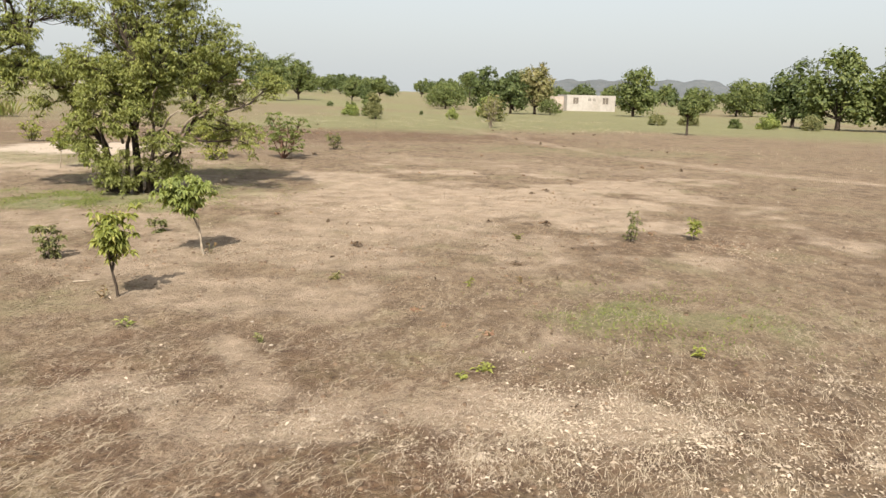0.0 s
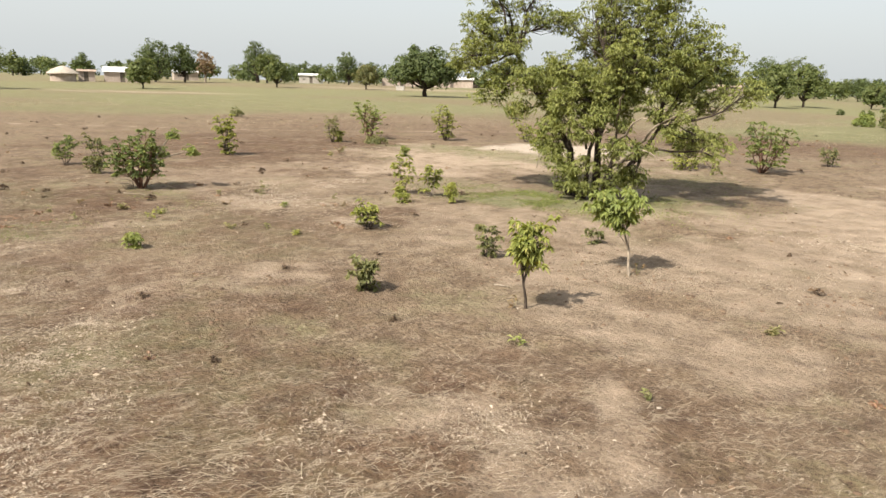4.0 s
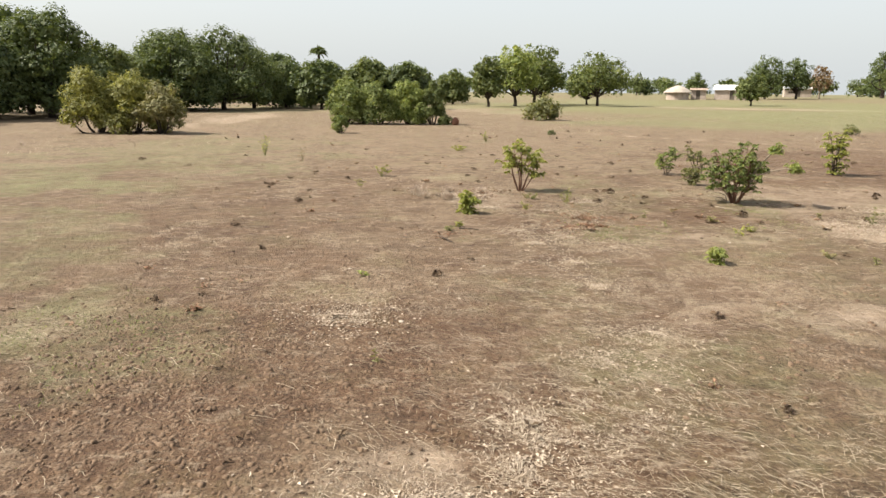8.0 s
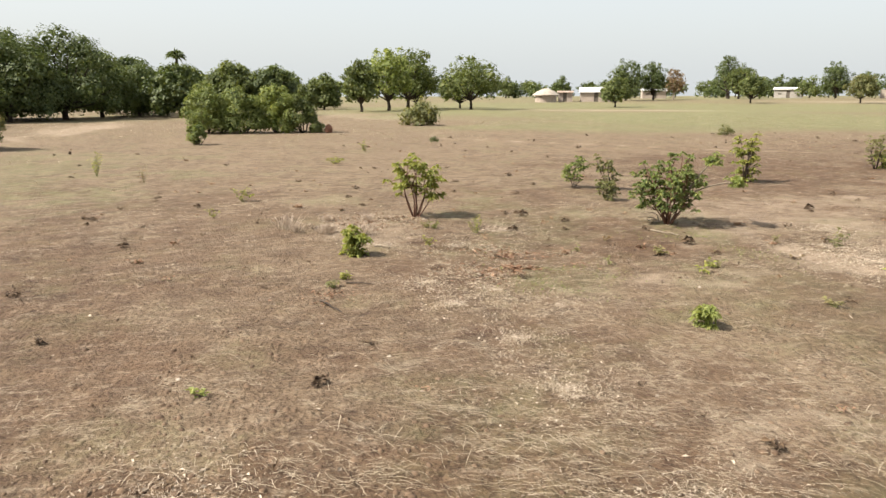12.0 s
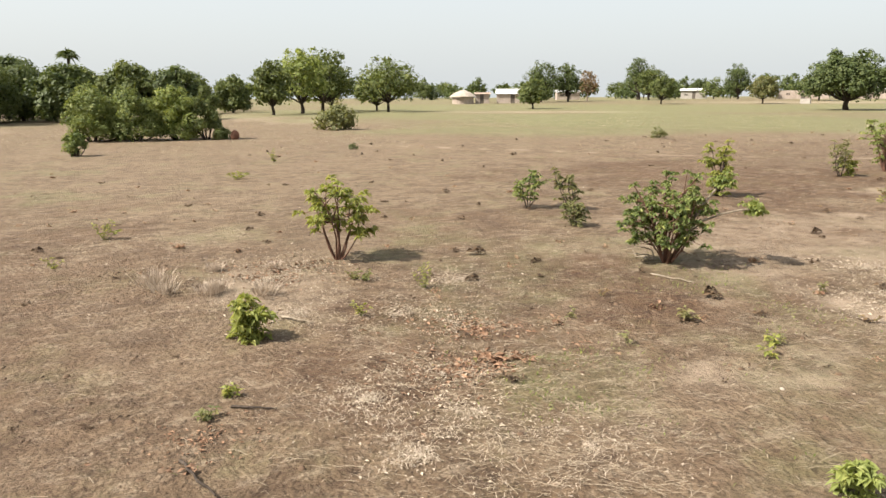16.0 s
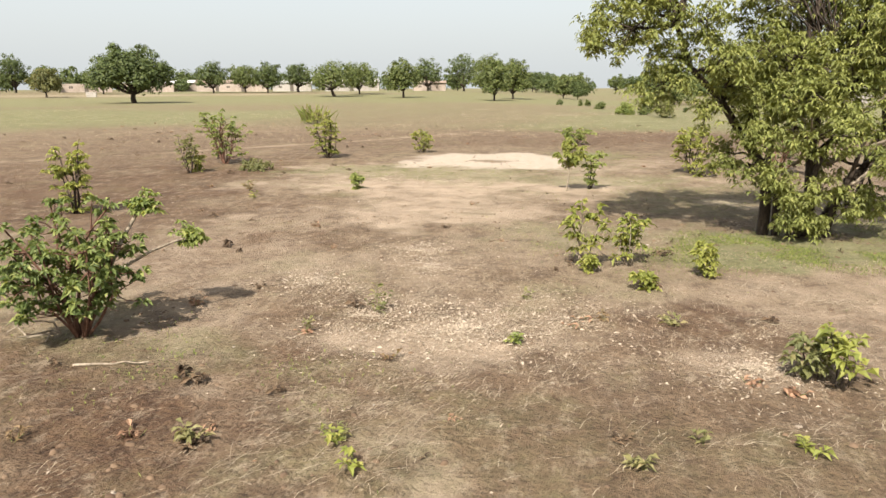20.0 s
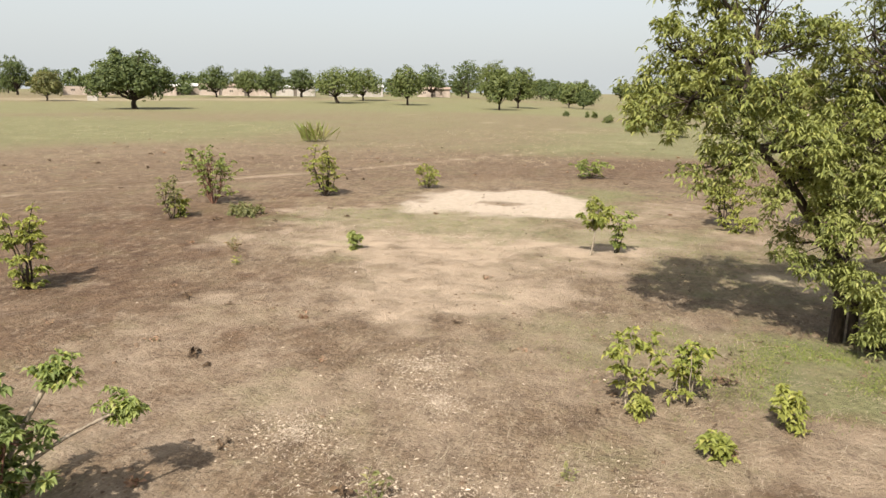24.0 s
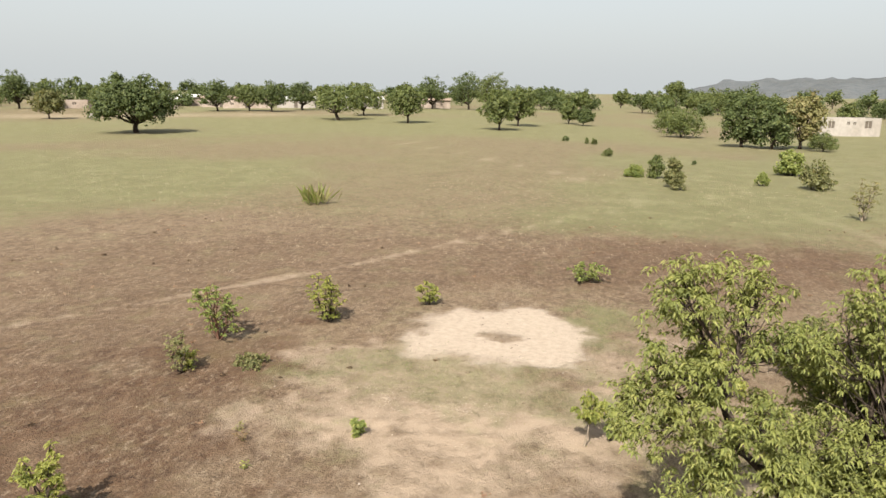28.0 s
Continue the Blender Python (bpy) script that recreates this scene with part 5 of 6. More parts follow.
rng = np.random.default_rng(79)
for i in range(58):
    deg = -72 + i * 1.9 + rng.uniform(-0.8, 0.8)
    if abs(deg + 3) < 2.5:
        continue
    b, d = radians(deg), rng.uniform(208, 270)
    tree("tree", -4 + d * math.sin(b), 3 + d * math.cos(b), rng.uniform(4.2, 7.2), rng.uniform(6, 11), 700 + i, "low dark tree in the far line", LEAF_DARK if i % 4 else LEAF_MID, 0.08, "skirt", 8, 330, 0.46, "far line of trees")

# ---- buildings ----


def slab(bm, x0, x1, y0, y1, z0, z1):
    v = [bm.verts.new((x, y, z)) for x in (x0, x1) for y in (y0, y1) for z in (z0, z1)]
    for q in ((0, 1, 3, 2), (4, 6, 7, 5), (0, 4, 5, 1), (2, 3, 7, 6), (0, 2, 6, 4), (1, 5, 7, 3)):
        bm.faces.new([v[k] for k in q])


def pierced_wall(length, height, thick, holes):
    """A wall along x from 0, with openings (x0, x1, z0, z1) that go right through."""
    bm = bmesh.new()
    xs = sorted({0, length, *[h[0] for h in holes], *[h[1] for h in holes]})
    zs = sorted({-0.3, height, *[h[2] for h in holes], *[h[3] for h in holes]})
    for a, b in zip(xs, xs[1:]):
        for c, d in zip(zs, zs[1:]):
            if not any(h[0] <= a and b <= h[1] and h[2] <= c and d <= h[3] for h in holes):
                slab(bm, a, b, 0, thick, c, d)
    bmesh.ops.remove_doubles(bm, verts=bm.verts, dist=1e-4)
    bmesh.ops.recalc_face_normals(bm, faces=bm.faces)
    return bm


def house(x, y, turn, length, depth, height, label, walls, roof=None, windows=(), doors=(), pitch=0.0, group=""):
    """A one-storey house; its front runs along x. windows: (x0, x1, z0, z1); doors: (x0, x1)."""
    root = base("house", x, y, label, "house", group, turn=turn)
    front = list(windows) + [(a, b, 0.0, 2.0) for a, b in doors]
    part("wall", pierced_wall(length, height, 0.2, front), walls, root)
    back = part("wall", pierced_wall(length, height, 0.2, ()), walls, root)
    back.location = (0, depth - 0.2, 0)
    for k in (0.2, length):
        side = part("wall", pierced_wall(depth - 0.4, height, 0.2, ()), walls, root)
        side.location, side.rotation_euler = (k, 0.2, 0), (0, 0, radians(90))
    for a, b, c, d in windows:
        bm = bmesh.new()
        slab(bm, a, b, 0.09, 0.12, c, d)
        pane = part("window", bm, SHUTTER, root)
        for k in (a, (a + b) / 2, b):
            bm = bmesh.new()
            slab(bm, k - 0.04, k + 0.04, 0.05, 0.09, c, d)
            part("frame", bm, walls, pane)
    for a, b in doors:
        bm = bmesh.new()
        slab(bm, a, b, 0.08, 0.12, 0, 2.0)
        part("door", bm, SHUTTER, root)
    if roof:
        bm = bmesh.new()
        o, mid = 0.35, depth / 2
        prof = [(-o, height - o * pitch), (mid, height + mid * pitch), (depth + o, height - o * pitch)]
        cols = int(length / 0.8) + 2
        rows = []
        for i in range(cols):
            px = -0.3 + (length + 0.6) * i / (cols - 1)
            lift = 0.03 * (i % 2)
            rows.append([(bm.verts.new((px, py, pz + 0.06 + lift)), bm.verts.new((px, py, pz + 0.01))) for py, pz in prof])
        for r0, r1 in zip(rows, rows[1:]):
            for k in range(2):
                bm.faces.new((r0[k][0], r1[k][0], r1[k + 1][0], r0[k + 1][0]))
                bm.faces.new((r0[k][1], r0[k + 1][1], r1[k + 1][1], r1[k][1]))
            bm.faces.new((r0[0][0], r0[0][1], r1[0][1], r1[0][0]))
            bm.faces.new((r0[2][0], r1[2][0], r1[2][1], r0[2][1]))
        part("roof", bm, roof, root)
        for k in (0.0, length - 0.2):
            bm = bmesh.new()
            vs = [bm.verts.new((k + dx, py, pz)) for dx in (0, 0.2) for py, pz in ((0, height), (mid, height + mid * pitch - 0.01), (depth, height))]
            for q in ((0, 1, 2), (3, 5, 4), (0, 3, 4, 1), (1, 4, 5, 2)):
                bm.faces.new([vs[j] for j in q])
            part("gable", bm, walls, root)
    return root


def round_hut(x, y, radius, height, label, roof):
    root = base("round_hut", x, y, label, "hut", "village compound")
    n = 20
    bm = bmesh.new()
    rings = [[bm.verts.new((r * math.cos(2 * math.pi * k / n), r * math.sin(2 * math.pi * k / n), z)) for k in range(n)] for r, z in ((radius, -0.2), (radius * 0.98, height * 0.55), (radius * 0.8, height * 0.56))]
    for a, b in zip(rings, rings[1:]):
        for k in range(n):
            bm.faces.new((a[k], a[(k + 1) % n], b[(k + 1) % n], b[k]))
    part("wall", bm, MUD_WALL, root)
    bm = bmesh.new()
    rings = [[bm.verts.new((r * (1 + 0.04 * math.sin(k * 5)) * math.cos(2 * math.pi * k / n), r * (1 + 0.04 * math.sin(k * 5)) * math.sin(2 * math.pi * k / n), z)) for k in range(n)] for r, z in ((radius * 1.2, height * 0.46), (radius * 1.22, height * 0.52), (radius * 0.8, height * 0.78), (radius * 0.1, height))]
    for a, b in zip(rings, rings[1:]):
        for k in range(n):
            bm.faces.new((a[k], a[(k + 1) % n], b[(k + 1) % n], b[k]))
    bm.faces.new(rings[-1])
    part("roof", bm, roof, root)
    return root


house(18.0, 135.2, 14, 9.7, 5.0, 2.95, "long roofless pale cement-block house with shuttered windows", BLOCK_WALL, None, ((1.2, 2.3, 1.35, 2.45), (4.2, 4.7, 1.9, 2.35), (5.2, 5.7, 1.9, 2.35), (7.1, 8.3, 1.35, 2.5)))
bm = bmesh.new()
slab(bm, 0, 3.0, 0, 0.2, -0.3, 2.6)
annex = base("annex_wall", 14.9, 136.6, "pinkish block wall beside the house", "wall", turn=8)
part("blocks", bm, MUD_WALL, annex)
round_hut(-147.5, 60.3, 2.3, 2.9, "low round mud hut with a pale domed roof", PALE_THATCH)
round_hut(-153.0, 63.0, 1.8, 2.6, "low round mud hut with thatch", THATCH)
house(-148.0, 63.4, 66, 3.0, 3.0, 2.0, "brown mud house with a rusty roof", MUD_WALL, RUST_ROOF, (), ((1.0, 1.8),), 0.2, "village compound")
house(-147.0, 68.0, 62, 6.5, 4.5, 2.1, "house with a bright zinc roof", MUD_WALL, METAL_ROOF, (), ((3.0, 3.9),), 0.4, "village compound")
for x, y, turn, ln, dp, ht, roof, walls, words in [
    (-172, 97, 6, 6, 4, 2.0, METAL_ROOF, MUD_WALL, "small village house with a zinc roof"),
    (-176, 140, -4, 7, 4, 2.4, METAL_ROOF, BLOCK_WALL, "pale village house with a zinc roof"),
    (-141, 141, 3, 11, 3, 1.4, None, MUD_WALL, "low pinkish compound wall with rooms"),
    (-129, 148, -5, 11, 4, 2.2, METAL_ROOF, MUD_WALL, "pinkish village house with a zinc roof"),
    (-139, 176, 8, 9, 5, 2.5, METAL_ROOF, MUD_WALL, "village house with a zinc roof"),
    (-124, 170, 4, 10, 5, 2.4, RUST_ROOF, MUD_WALL, "village house with a weathered roof"),
    (-113, 163, 0, 12, 4, 2.0, None, MUD_WALL, "pinkish flat-topped village house"),
    (-104, 174, -6, 10, 5, 2.3, METAL_ROOF, BLOCK_WALL, "pale village house with a zinc roof"),
    (-90, 177, 2, 14, 5, 2.5, METAL_ROOF, BLOCK_WALL, "long pale village house with a zinc roof"),
    (-72, 196, 3, 9, 4, 2.2, RUST_ROOF, MUD_WALL, "far village house under dark trees"),
]:
    house(x, y, math.degrees(math.atan2(-x - 4, y - 3)) + turn, ln, dp, ht, words, walls, roof, ((ln * 0.15, ln * 0.15 + 0.9, 0.9, 1.4),), ((ln * 0.45, ln * 0.45 + 0.9),), 0.25, "village houses")
kiosk = base("block_stack", -107, 111.5, "small pale stack of cement blocks on the plain", "block stack", turn=30)
for k in range(3):
    bm = bmesh.new()
    slab(bm, 0, 1.7, 0, 0.7, 0.3 * k, 0.3 * k + 0.28)
    part("block", bm, BLOCK_WALL, kiosk)

# ---- litter, straw, clods and grass ----


def strew(name, label, category, verts, faces, material):
    return tagged(new(name, mesh_from(name, verts, faces, material, "soil" in name)), label, category, kind="stuff")


def lie(x, y, lift=0.0):
    return np.stack([x, y, terrain(x, y) + bumps(x, y) + lift], 1)


def straw(rng, x, y, length, angle, width=0.001):
    """Bent stalks lying on the soil: each two flat-sided spans with a ridge."""
    n = len(x)
    dx, dy = np.cos(angle) * length / 2, np.sin(angle) * length / 2
    bend = rng.normal(0, 0.035, n) * length
    a, c = lie(x - dx, y - dy, 0.006), lie(x + dx, y + dy, 0.006)
    m = lie(x - np.sin(angle) * bend, y + np.cos(angle) * bend, 0.012)
    m[:, 2] += rng.uniform(0, 0.008, n)
    side = np.stack([-np.sin(angle), np.cos(angle), np.zeros(n)], 1) * (width * rng.uniform(0.6, 1.5, n))[:, None]
    v = np.stack([a - side, a + side, m - side, m + side, c - side, c + side], 1).reshape(-1, 3)
    o = np.arange(n)[:, None] * 6
    f = np.stack([o + [0, 2, 3, 1], o + [2, 4, 5, 3]], 1).reshape(-1, 4)
    return v, f


rng = np.random.default_rng(900)
n = 640000
sx, sy = rng.uniform(-16, 5, n), rng.uniform(-1.5, 15, n)
weight = 0.03 + 0.75 * smooth(0.54, 0.68, value_noise(sx * 0.45, sy * 0.45, 81) * 0.6 + value_noise(sx * 1.5, sy * 1.5, 82) * 0.4)
for bx, by, br in ((-5.0, 3.5, 1.25), (-9.3, 4.2, 1.4), (2.0, 4.2, 1.5), (-1.5, 4.2, 1.5), (-8.8, 8.3, 1.2), (-6.6, 4.6, 1.6), (-10.8, 4.2, 1.4)):
    weight = np.maximum(weight, np.exp(-((sx - bx) ** 2 + (sy - by) ** 2) / br ** 2) * (0.3 + 0.9 * value_noise(sx * 2.2, sy * 2.2, 84)))
weight *= 0.12 + 0.88 * smooth(0.46, 0.62, 0.6 * value_noise(sx * 4.3, sy * 4.3, 88) + 0.4 * value_noise(sx * 10, sy * 10, 89))
weight *= (1 - 0.9 * smooth(9, 14, sy)) * (1 - 0.8 * np.exp(-((sx + 4.2) ** 2 + (sy - 0.2) ** 2) / 1.6 ** 2))
keep = rng.random(n) < weight * 0.6
sx, sy = sx[keep], sy[keep]
ang = radians(58) + (value_noise(sx * 0.3, sy * 0.3, 83) - 0.5) * 1.6 + rng.normal(0, 0.38, len(sx)) + (rng.random(len(sx)) < 0.22) * rng.normal(0, 1.0, len(sx))
strew("straw_litter", "bleached dry grass stalks lying flat on the soil", "straw", *straw(rng, sx, sy, 0.025 + 0.15 * rng.random(len(sx)) ** 2.0, ang), STRAW)

def wisps(rng, count, x0, x1, y0, y1):
    """Loose swathes of longer stalks, each swathe combed one way."""
    cx, cy = rng.uniform(x0, x1, count), rng.uniform(y0, y1, count)
    thick = 0.55 * value_noise(cx * 0.7, cy * 0.7, 86) + 0.45 * value_noise(cx * 2.6, cy * 2.6, 87)
    for px, py, pr in ((-4.2, 3.1, 1.5), (-5.6, 3.4, 1.3), (-3.2, 2.6, 0.9), (-2.0, 3.2, 1.2), (-7.2, 3.6, 1.2), (-9.4, 4.2, 1.0), (-1.6, 4.4, 1.0), (1.4, 4.4, 1.2), (-9.2, 8.4, 0.9), (-7.4, 8.9, 0.8)):
        thick = thick + 0.28 * np.exp(-((cx - px) ** 2 + (cy - py) ** 2) / pr ** 2)
    bare = np.exp(-((cx + 4.2) ** 2 / 2.6 + (cy - 0.1) ** 2 / 1.4))
    keep = thick - 0.5 * bare > rng.uniform(0.48, 1.05, count)
    cx, cy = cx[keep], cy[keep]
    way = radians(56) + (value_noise(cx * 0.4, cy * 0.4, 83) - 0.5) * 1.5 + rng.normal(0, 0.25, len(cx))
    per = 7
    x, y, a = np.repeat(cx, per), np.repeat(cy, per), np.repeat(way, per)
    m = len(x)
    along, across = rng.normal(0, 0.10, m), rng.normal(0, 0.05, m)
    x, y = x + np.cos(a) * along - np.sin(a) * across, y + np.sin(a) * along + np.cos(a) * across
    return straw(rng, x, y, 0.04 + 0.20 * rng.random(m) ** 1.6, a + rng.normal(0, 0.38, m), 0.0007)


strew("straw_bundles", "longer bleached stalks swept one way over the soil", "straw", *joined([wisps(rng, 8500, -10, 4.5, 1.2, 7.5), wisps(rng, 3000, -14, -5, 5.0, 13.0)]), STRAW)

patches = [(-2.9, 1.7, 0.33, 700), (-3.3, 2.35, 0.16, 160), (0.75, 4.45, 0.5, 260), (1.75, 4.3, 0.5, 260), (1.1, 4.4, 0.9, 900), (2.6, 4.0, 0.8, 500), (3.8, 9.6, 0.8, 350), (-1.3, 12.0, 1.0, 250), (-2.9, 1.75, 0.55, 350), (-5.7, 1.2, 0.45, 350),
           (-3.4, 2.4, 0.4, 120), (-3.9, 3.0, 0.35, 60), (-12.7, 3.1, 0.9, 260), (-10.6, 4.4, 0.6, 120), (-9.1, 8.4, 0.75, 800), (-10.2, 10.9, 0.45, 250),
           (-10.8, 9.4, 0.4, 250), (-7.0, 8.2, 0.5, 350), (-8.2, 8.9, 0.6, 200), (-13.2, 3.4, 0.6, 250), (-9.6, 3.9, 0.6, 90), (-12.0, 5.0, 0.5, 250), (-11.4, 3.2, 0.5, 90), (-9.9, 10.2, 0.4, 250), (-13.0, 17.0, 0.7, 200), (-11.4, 16.9, 0.8, 250), (-4.66, 3.13, 0.5, 150), (-3.8, 2.4, 0.4, 60), (-5.2, 3.7, 0.5, 100), (-11.04, 4.0, 0.5, 100), (-9.9, 8.5, 0.7, 350), (-9.0, 3.9, 0.5, 100), (-8.6, 3.4, 0.4, 80), (-9.4, 3.3, 0.4, 60), (-8.4, 4.3, 0.5, 80), (-7.6, 3.6, 0.5, 60), (-6.6, 3.6, 0.5, 60), (-0.6, 4.3, 0.6, 80), (0.4, 3.9, 0.5, 80), (-1.8, 4.6, 0.6, 60), (2.9, 5.2, 0.6, 100), (-2.6, 3.9, 0.6, 60)]


def dead_leaves(rng, px, py, pr, count, size=0.028):
    count = int(count * 4.5)
    a, r = rng.uniform(0, 2 * np.pi, count), pr * np.abs(rng.normal(0, 0.85, count))
    lx, ly = px + r * np.cos(a), py + r * np.sin(a)
    keep = value_noise(lx * 3.1, ly * 3.1, 97) + 0.5 * value_noise(lx * 9, ly * 9, 98) > rng.uniform(0.45, 0.95, count)
    p = lie(lx[keep], ly[keep], 0.004)
    count = len(p)
    w = np.stack([rng.normal(0, 1, count), rng.normal(0, 1, count), rng.normal(0.03, 0.05, count)], 1)
    s = size * (0.3 + 1.3 * rng.random(count) ** 2)
    return leaves(rng, p, w, s, s * 0.46, -0.06, 0.4)


strew("dead_leaf_litter", "pale curled dead leaves in drifts on the soil", "leaf litter", *joined([dead_leaves(rng, *p) for p in patches]), LITTER)


def mat(rng, px, py, pr, count):
    """A tangle of fine broken stalks and leaf bits."""
    count = int(900 + count * 1.9)
    a, r = rng.uniform(0, 2 * np.pi, count), pr * np.abs(rng.normal(0, 0.8, count))
    x, y = px + r * np.cos(a), py + r * np.sin(a)
    keep = value_noise(x * 5, y * 5, 97) + 0.5 * value_noise(x * 14, y * 14, 98) > rng.uniform(0.5, 0.9, count)
    x, y = x[keep], y[keep]
    return straw(rng, x, y, 0.015 + 0.06 * rng.random(len(x)) ** 2, rng.uniform(0, np.pi, len(x)), 0.001)


strew("broken_straw_mats", "mats of fine broken pale straw on the soil", "straw", *joined([mat(rng, *p) for p in patches]), LITTER)
loose_x, loose_y = rng.uniform(-18, 7, 1700), rng.uniform(-1.5, 20, 1700)
loose_s = 0.010 + 0.04 * rng.random(1700) ** 5
strew("scattered_dead_leaves", "single pale dead leaves scattered over the soil", "leaf litter",
      *leaves(rng, lie(loose_x, loose_y, 0.006), np.stack([rng.normal(0, 1, 1700), rng.normal(0, 1, 1700), rng.normal(0.05, 0.1, 1700)], 1), loose_s, loose_s * 0.5, -0.05, 0.3), LITTER)
strew("russet_leaf_litter", "heap of russet dead leaves in the straw", "leaf litter",
      *joined([dead_leaves(rng, *p) for p in [(-9.75, 4.42, 0.15, 190, 0.065), (-9.7, 4.5, 0.32, 150), (-13.0, 3.3, 0.6, 260, 0.045), (-10.4, 4.5, 0.6, 240, 0.04), (-9.7, 4.1, 0.5, 160, 0.04), (-10.6, 4.9, 0.4, 90), (3.7, 9.8, 0.6, 120), (-9.2, 2.3, 0.3, 60)]]), LITTER_RED)


def lumps(rng, x, y, size):
    """Little rounded lumps: two rings of corners and a low top."""
    n = len(x)
    ring = np.arange(5) * 2 * np.pi / 5
    d = np.concatenate([np.stack([np.cos(ring), np.sin(ring), np.full(5, -0.25)], 1), np.stack([0.72 * np.cos(ring + 0.63), 0.72 * np.sin(ring + 0.63), np.full(5, 0.32)], 1), [(0, 0, 0.5)]])
    v = lie(x, y)[:, None, :] + d * size[:, None, None] * rng.uniform(0.75, 1.25, (n, 11, 1)) * rng.uniform(0.7, 1.3, (n, 1, 3)) + rng.normal(0, 0.06, (n, 11, 3)) * size[:, None, None]
    o, tri = np.arange(n)[:, None] * 11, []
    for k in range(5):
        m = (k + 1) % 5
        tri += [(k, m, 5 + k), (m, 5 + m, 5 + k), (5 + k, 5 + m, 10)]
    return v.reshape(-1, 3), np.stack([o + q for q in tri], 1).reshape(-1, 3)


n = 33000
cx, cy = rng.uniform(-15, 4.5, n), rng.uniform(-2, 14, n)
keep = rng.random(n) < 0.08 + 0.6 * smooth(0.5, 0.75, value_noise(cx * 0.5, cy * 0.5, 91)) + 0.9 * np.exp(-((cx + 4.6) ** 2 / 3.2 + (cy - 0.1) ** 2 / 2.2))
cx, cy = cx[keep], cy[keep]
strew("soil_clods", "dark crumbs and clods of dry soil", "soil clods", *lumps(rng, cx, cy, 0.005 + 0.022 * rng.random(len(cx)) ** 2.2), CLOD)
n = 5200
cx, cy = rng.normal(-4.2, 1.2, n), rng.normal(0.2, 0.8, n)
strew("soil_crumbs", "brown crumbs of trampled soil", "soil clods", *lumps(rng, cx, cy, 0.006 + 0.015 * rng.random(n) ** 2), CLOD)
n = 1500
dx, dy = rng.uniform(-22, 7, n), rng.uniform(-4, 24, n)
keep = value_noise(dx * 0.6, dy * 0.6, 94) > rng.uniform(0.3, 0.8, n)
dx, dy = dx[keep], dy[keep]
bits = [(lie(dx, dy, 0.01), rng.normal(0, 1, (len(dx), 3)) * (1, 1, 0.5) + (0, 0, 0.25)) for _ in range(5)]
strew("dark_plant_debris", "dark curled dead leaves and twigs scattered on the soil", "leaf litter", *joined([leaves(rng, p + rng.normal(0, 0.015, p.shape) * (1, 1, 0.2), w, 0.02 + 0.05 * rng.random(len(dx)) ** 2, 0.016, 0.1, 0.5) for p, w in bits]), DEBRIS)
px, py = rng.uniform(-22, 7, 300), rng.uniform(-2, 22, 300)
strew("pale_stones", "small pale stones scattered on the soil", "stones", *lumps(rng, px, py, 0.006 + 0.018 * rng.random(300) ** 3), STONE)


def grass(rng, areas, length):
    chunks = []
    for ax, ay, rx, ry, count in areas:
        x, y = ax + rng.normal(0, 0.7, count) * rx, ay + rng.normal(0, 0.7, count) * ry
        keep = value_noise(x * 2.5, y * 2.5, 99) > rng.uniform(0.35, 0.75, count)
        x, y = x[keep], y[keep]
        count = len(x)
        w = np.stack([rng.normal(0, 0.6, count), rng.normal(0, 0.6, count), np.ones(count)], 1)
        chunks.append(leaves(rng, lie(x, y), w, length, 0.008, 0.2, 0.3))
    return joined(chunks)


strew("short_grass", "thin short green grass", "grass", *grass(rng, [(-6.4, 12.0, 1.6, 0.9, 17000), (-4.7, 13.2, 1.4, 1.4, 4500), (2.1, 6.6, 1.0, 0.8, 3500), (-9.2, 4.7, 0.8, 0.6, 900),
      (-10.7, 7.3, 1.0, 0.6, 1200), (-13.2, 18.4, 2.2, 1.4, 3500), (-9.3, 22.5, 1.3, 1.6, 2200), (-6.6, 16.8, 2.2, 2.2, 3500), (-5.4, -0.9, 1.1, 0.7, 700)], 0.04), GRASS)
tx, ty = rng.uniform(-60, 12, 9000), rng.uniform(-14, 62, 9000)
keep = (np.hypot(tx + 6, ty - 8) > 22) & (value_noise(tx * 0.12, ty * 0.12, 95) > 0.5)
tx, ty = tx[keep], ty[keep]
tuft_w = np.stack([rng.normal(0, 0.4, len(tx)), rng.normal(0, 0.4, len(tx)), np.ones(len(tx))], 1)
strew("dry_grass_tufts", "thin straw-coloured grass standing over the plain", "grass", *joined([leaves(rng, lie(tx + rng.normal(0, 0.1, len(tx)), ty + rng.normal(0, 0.1, len(tx))), tuft_w + rng.normal(0, 0.3, tuft_w.shape), 0.16, 0.012, 0.2) for _ in range(3)]), STRAW)

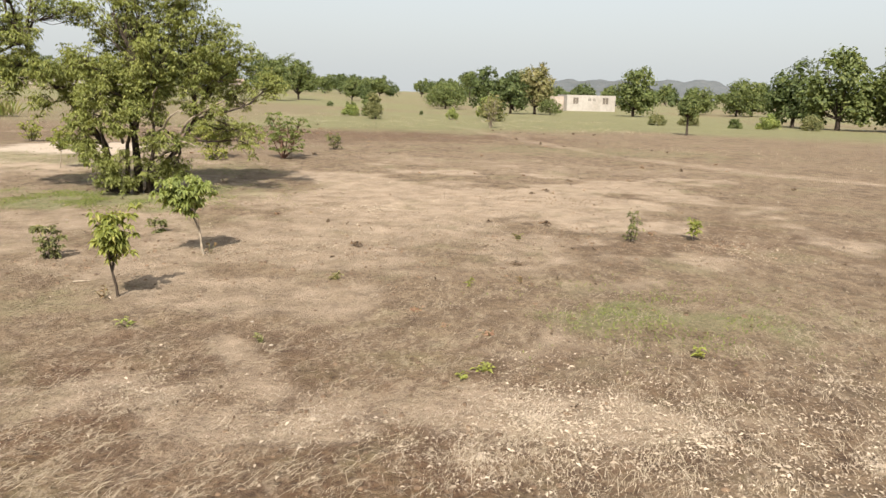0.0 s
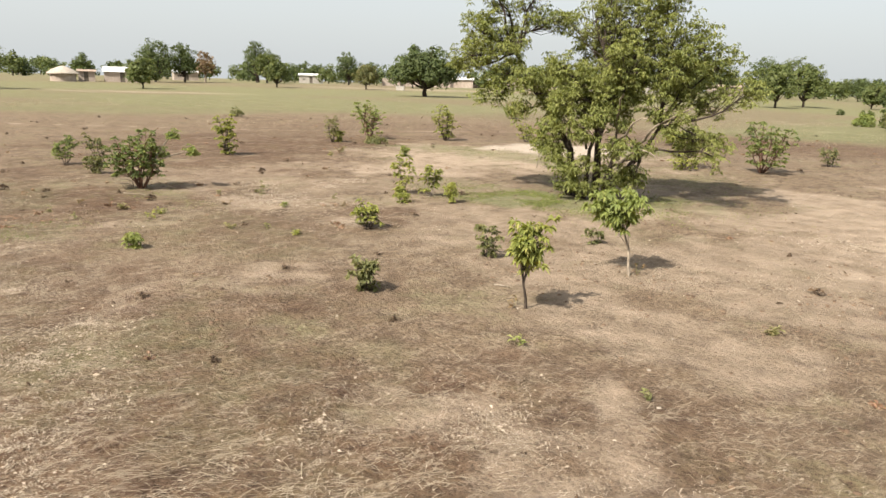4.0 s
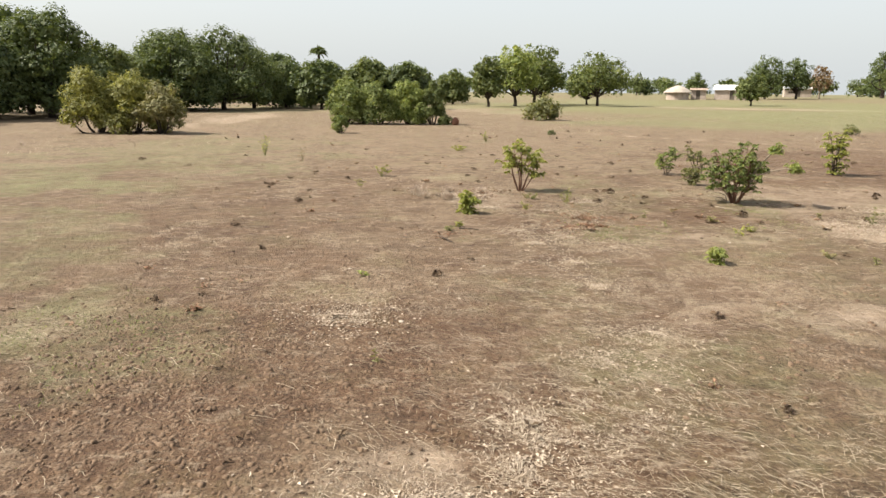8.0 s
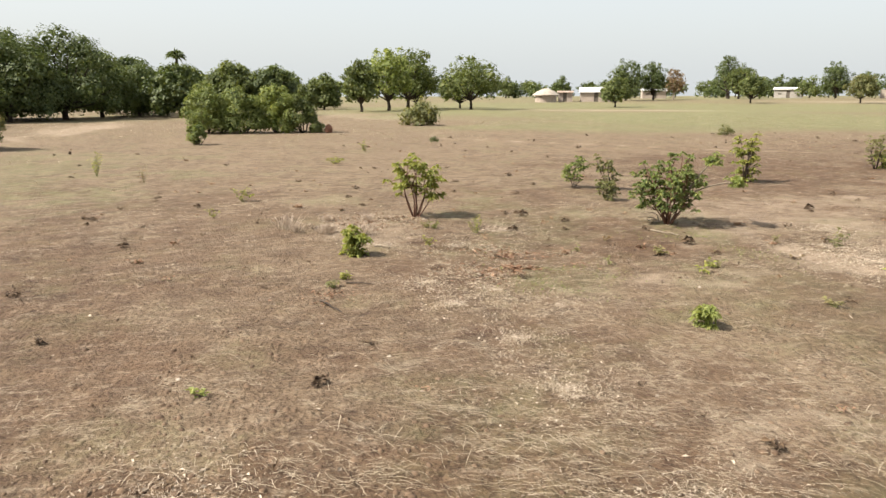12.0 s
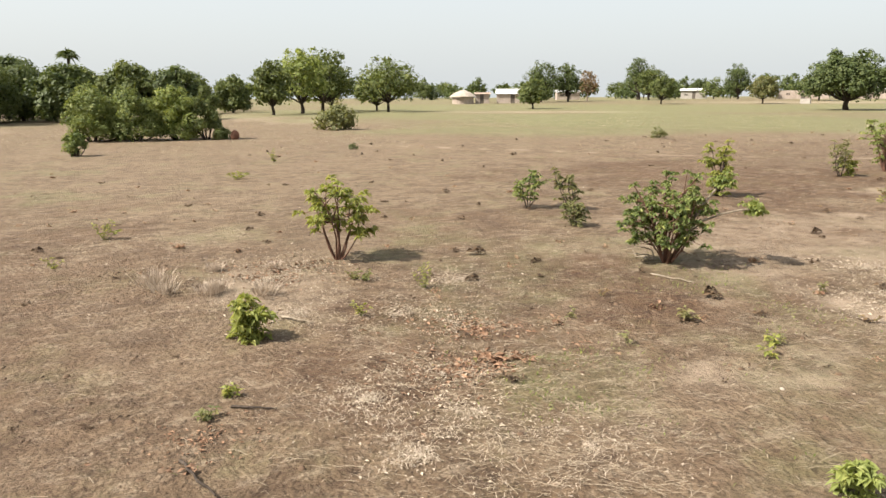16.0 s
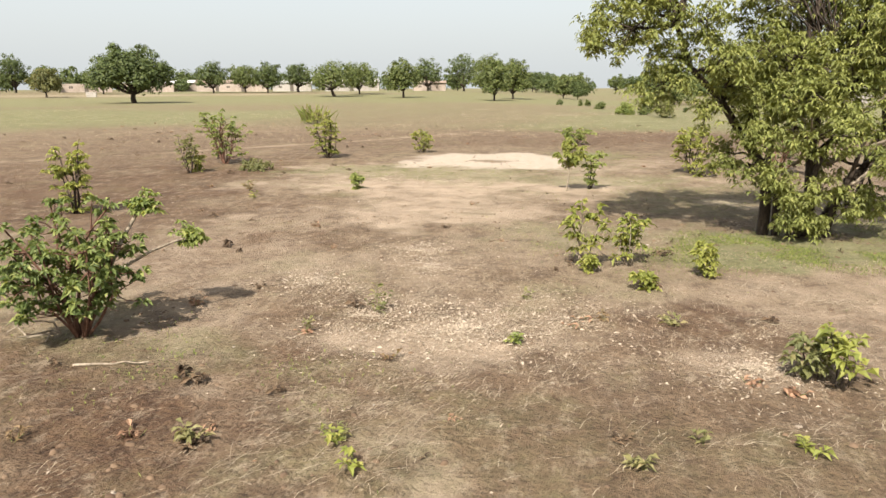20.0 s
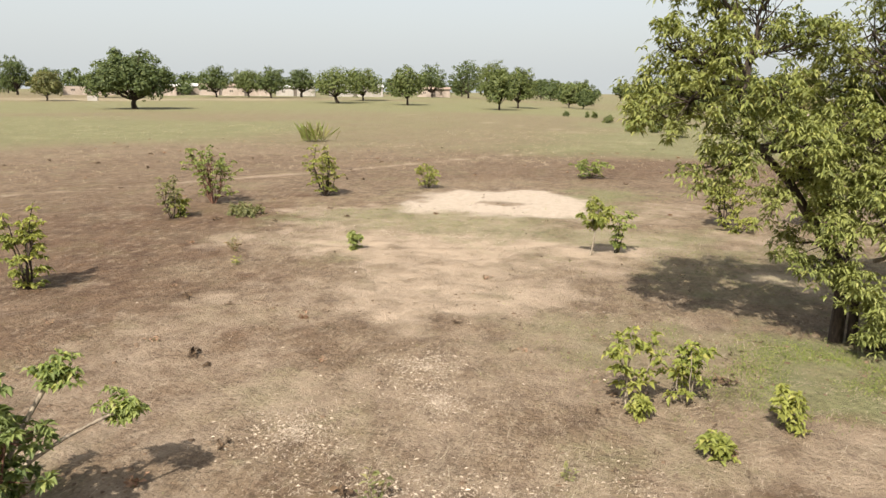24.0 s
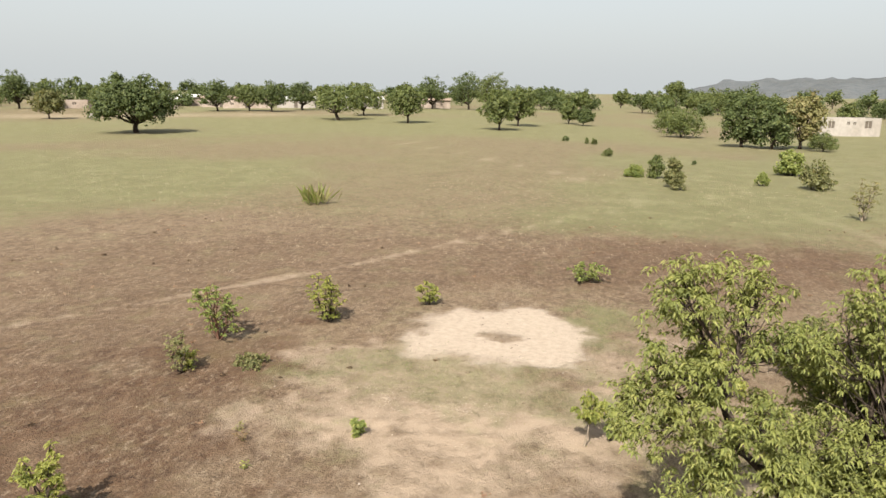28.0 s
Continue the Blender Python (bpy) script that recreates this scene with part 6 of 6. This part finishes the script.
# small dark sprigs all over the plain
sprigs = [weed("sprig", -9.4 + 0.9 * k, 11.6 - 0.8 * k, 0.035 + 0.010 * k, 0.16, 800 + k, "small dark half-burnt sprig of curled leaves", DEBRIS if k % 2 else LITTER_RED, 16, 0.045 + 0.004 * k, "sprigs on the plain", "sprig") for k in range(4)]
for i in range(350):
    x, y = (rng.uniform(-34, 8), rng.uniform(-6, 40)) if i < 260 else (rng.uniform(-19, -5), rng.uniform(-1, 9))
    s = rng.uniform(0.7, 1.4) * (1 + 0.012 * max(0, math.hypot(x + 6, y - 8) - 12))
    near_path = min(math.hypot(x - a, y - b) for a, b in ((0.3, 1.2), (-3, 1.8), (-6, 2.5), (-8.3, 4.5)))
    if near_path > 2.2:
        copy_thing(sprigs[i % 4], Matrix.Translation((x, y, ground_at(x, y))) @ Matrix.Rotation(rng.uniform(0, 6.28), 4, "Z") @ Matrix.Scale(s, 4))

for i, (x, y, s) in enumerate([(-8.15, 8.84, 1.3), (-7.5, 11.33, 1.5), (-12.0, 11.9, 1.2), (-12.48, 10.5, 1.3), (-13.16, 10.75, 1.2), (-9.37, 7.63, 0.9), (-10.32, 6.23, 1.2), (-7.05, 2.04, 0.9), (-6.82, 2.71, 0.8),
                               (-9.35, 4.31, 1.2), (-4.19, 3.7, 0.8), (-3.83, 3.99, 0.7), (-8.88, 2.23, 1.1), (-7.73, 2.49, 0.8), (-10.29, 5.21, 1.1), (-5.59, 4.37, 0.8), (-13.27, 6.91, 1.2), (-9.95, 6.26, 1.1),
                               (-10.2, 8.01, 1.0), (-10.41, 6.96, 1.1), (-8.72, 6.89, 0.8), (-11.2, 9.04, 1.1), (-14.77, 2.26, 1.4), (-13.03, 5.67, 1.5), (-10.42, 14.32, 1.2), (-26.4, 12.7, 2.0)]):
    copy_thing(sprigs[i % 4], Matrix.Translation((x, y, ground_at(x, y))) @ Matrix.Rotation(1.7 * i, 4, "Z") @ Matrix.Scale(s * 1.2, 4))
for i, (x, y, h, w, leaf, words) in enumerate([
    (-9.26, 6.47, 0.12, 0.20, LEAF_YOUNG, "yellow-green seedling with spread leaves"), (-6.83, 7.06, 0.11, 0.20, LEAF_YOUNG, "low yellowing seedling on bare soil"),
    (-7.7, 6.64, 0.09, 0.18, LEAF_PALE, "dry pale seedling on bare soil"), (-10.0, 6.29, 0.12, 0.26, LEAF_PALE, "dry straw-coloured weed on dark soil"), (-9.84, 8.63, 0.28, 0.34, LEAF_GREY, "feathery grey-green weed in the straw"),
    (-8.62, 8.18, 0.10, 0.18, LEAF_NEAR, "small green weed in the straw"), (-14.95, 15.0, 0.22, 0.34, LEAF_PALE, "dry yellow weed on dark soil"), (-7.49, 8.94, 0.10, 0.24, LEAF_PALE, "dry pale weed in the litter"),
    (0.44, 5.18, 0.06, 0.14, LEAF_YOUNG, "tiny yellow-green seedling in straw"), (-1.09, 7.48, 0.07, 0.20, LEAF_PALE, "pale dry sprout lying on soil"), (0.98, 9.91, 0.09, 0.18, LEAF_PALE, "pale dry tuft on bare soil"),
    (-9.8, 2.52, 0.11, 0.18, LEAF_YOUNG, "small yellow weed on dark soil"), (-9.49, 2.36, 0.09, 0.18, LEAF_GREY, "small grey-green weed on dark soil"), (-12.39, 3.97, 0.14, 0.24, LEAF_PALE, "pale dry weed at the foot of a shrub"),
]):
    weed("weed", x, y, h, w, 850 + i, words, leaf, 26, 0.05 + 0.06 * w)


def stick(x, y, length, turn, seed, label):
    r = np.random.default_rng(seed)
    root = base("stick", x, y, label, "stick", turn=turn)
    part("wood", mesh_from("wood", *tubes([limb(r, (0, 0, 0.012), (length, 0, 0.02), 0.011, 0.005, 6, 0.04)], 6), PALE_BARK if seed % 2 else BARK, True), None, root)


stick(-11.3, 3.05, 0.36, 35, 701, "thin bare stick on the soil")
stick(-9.0, 2.2, 0.45, 20, 702, "dark dry branch on the soil")
stick(-9.6, 2.5, 0.3, 60, 704, "dark dry branch on the soil")
stick(-11.4, 6.95, 0.5, 20, 703, "long pale stick by the shrub")
stick(-3.6, 7.0, 0.16, 10, 705, "short bleached stick on soil")
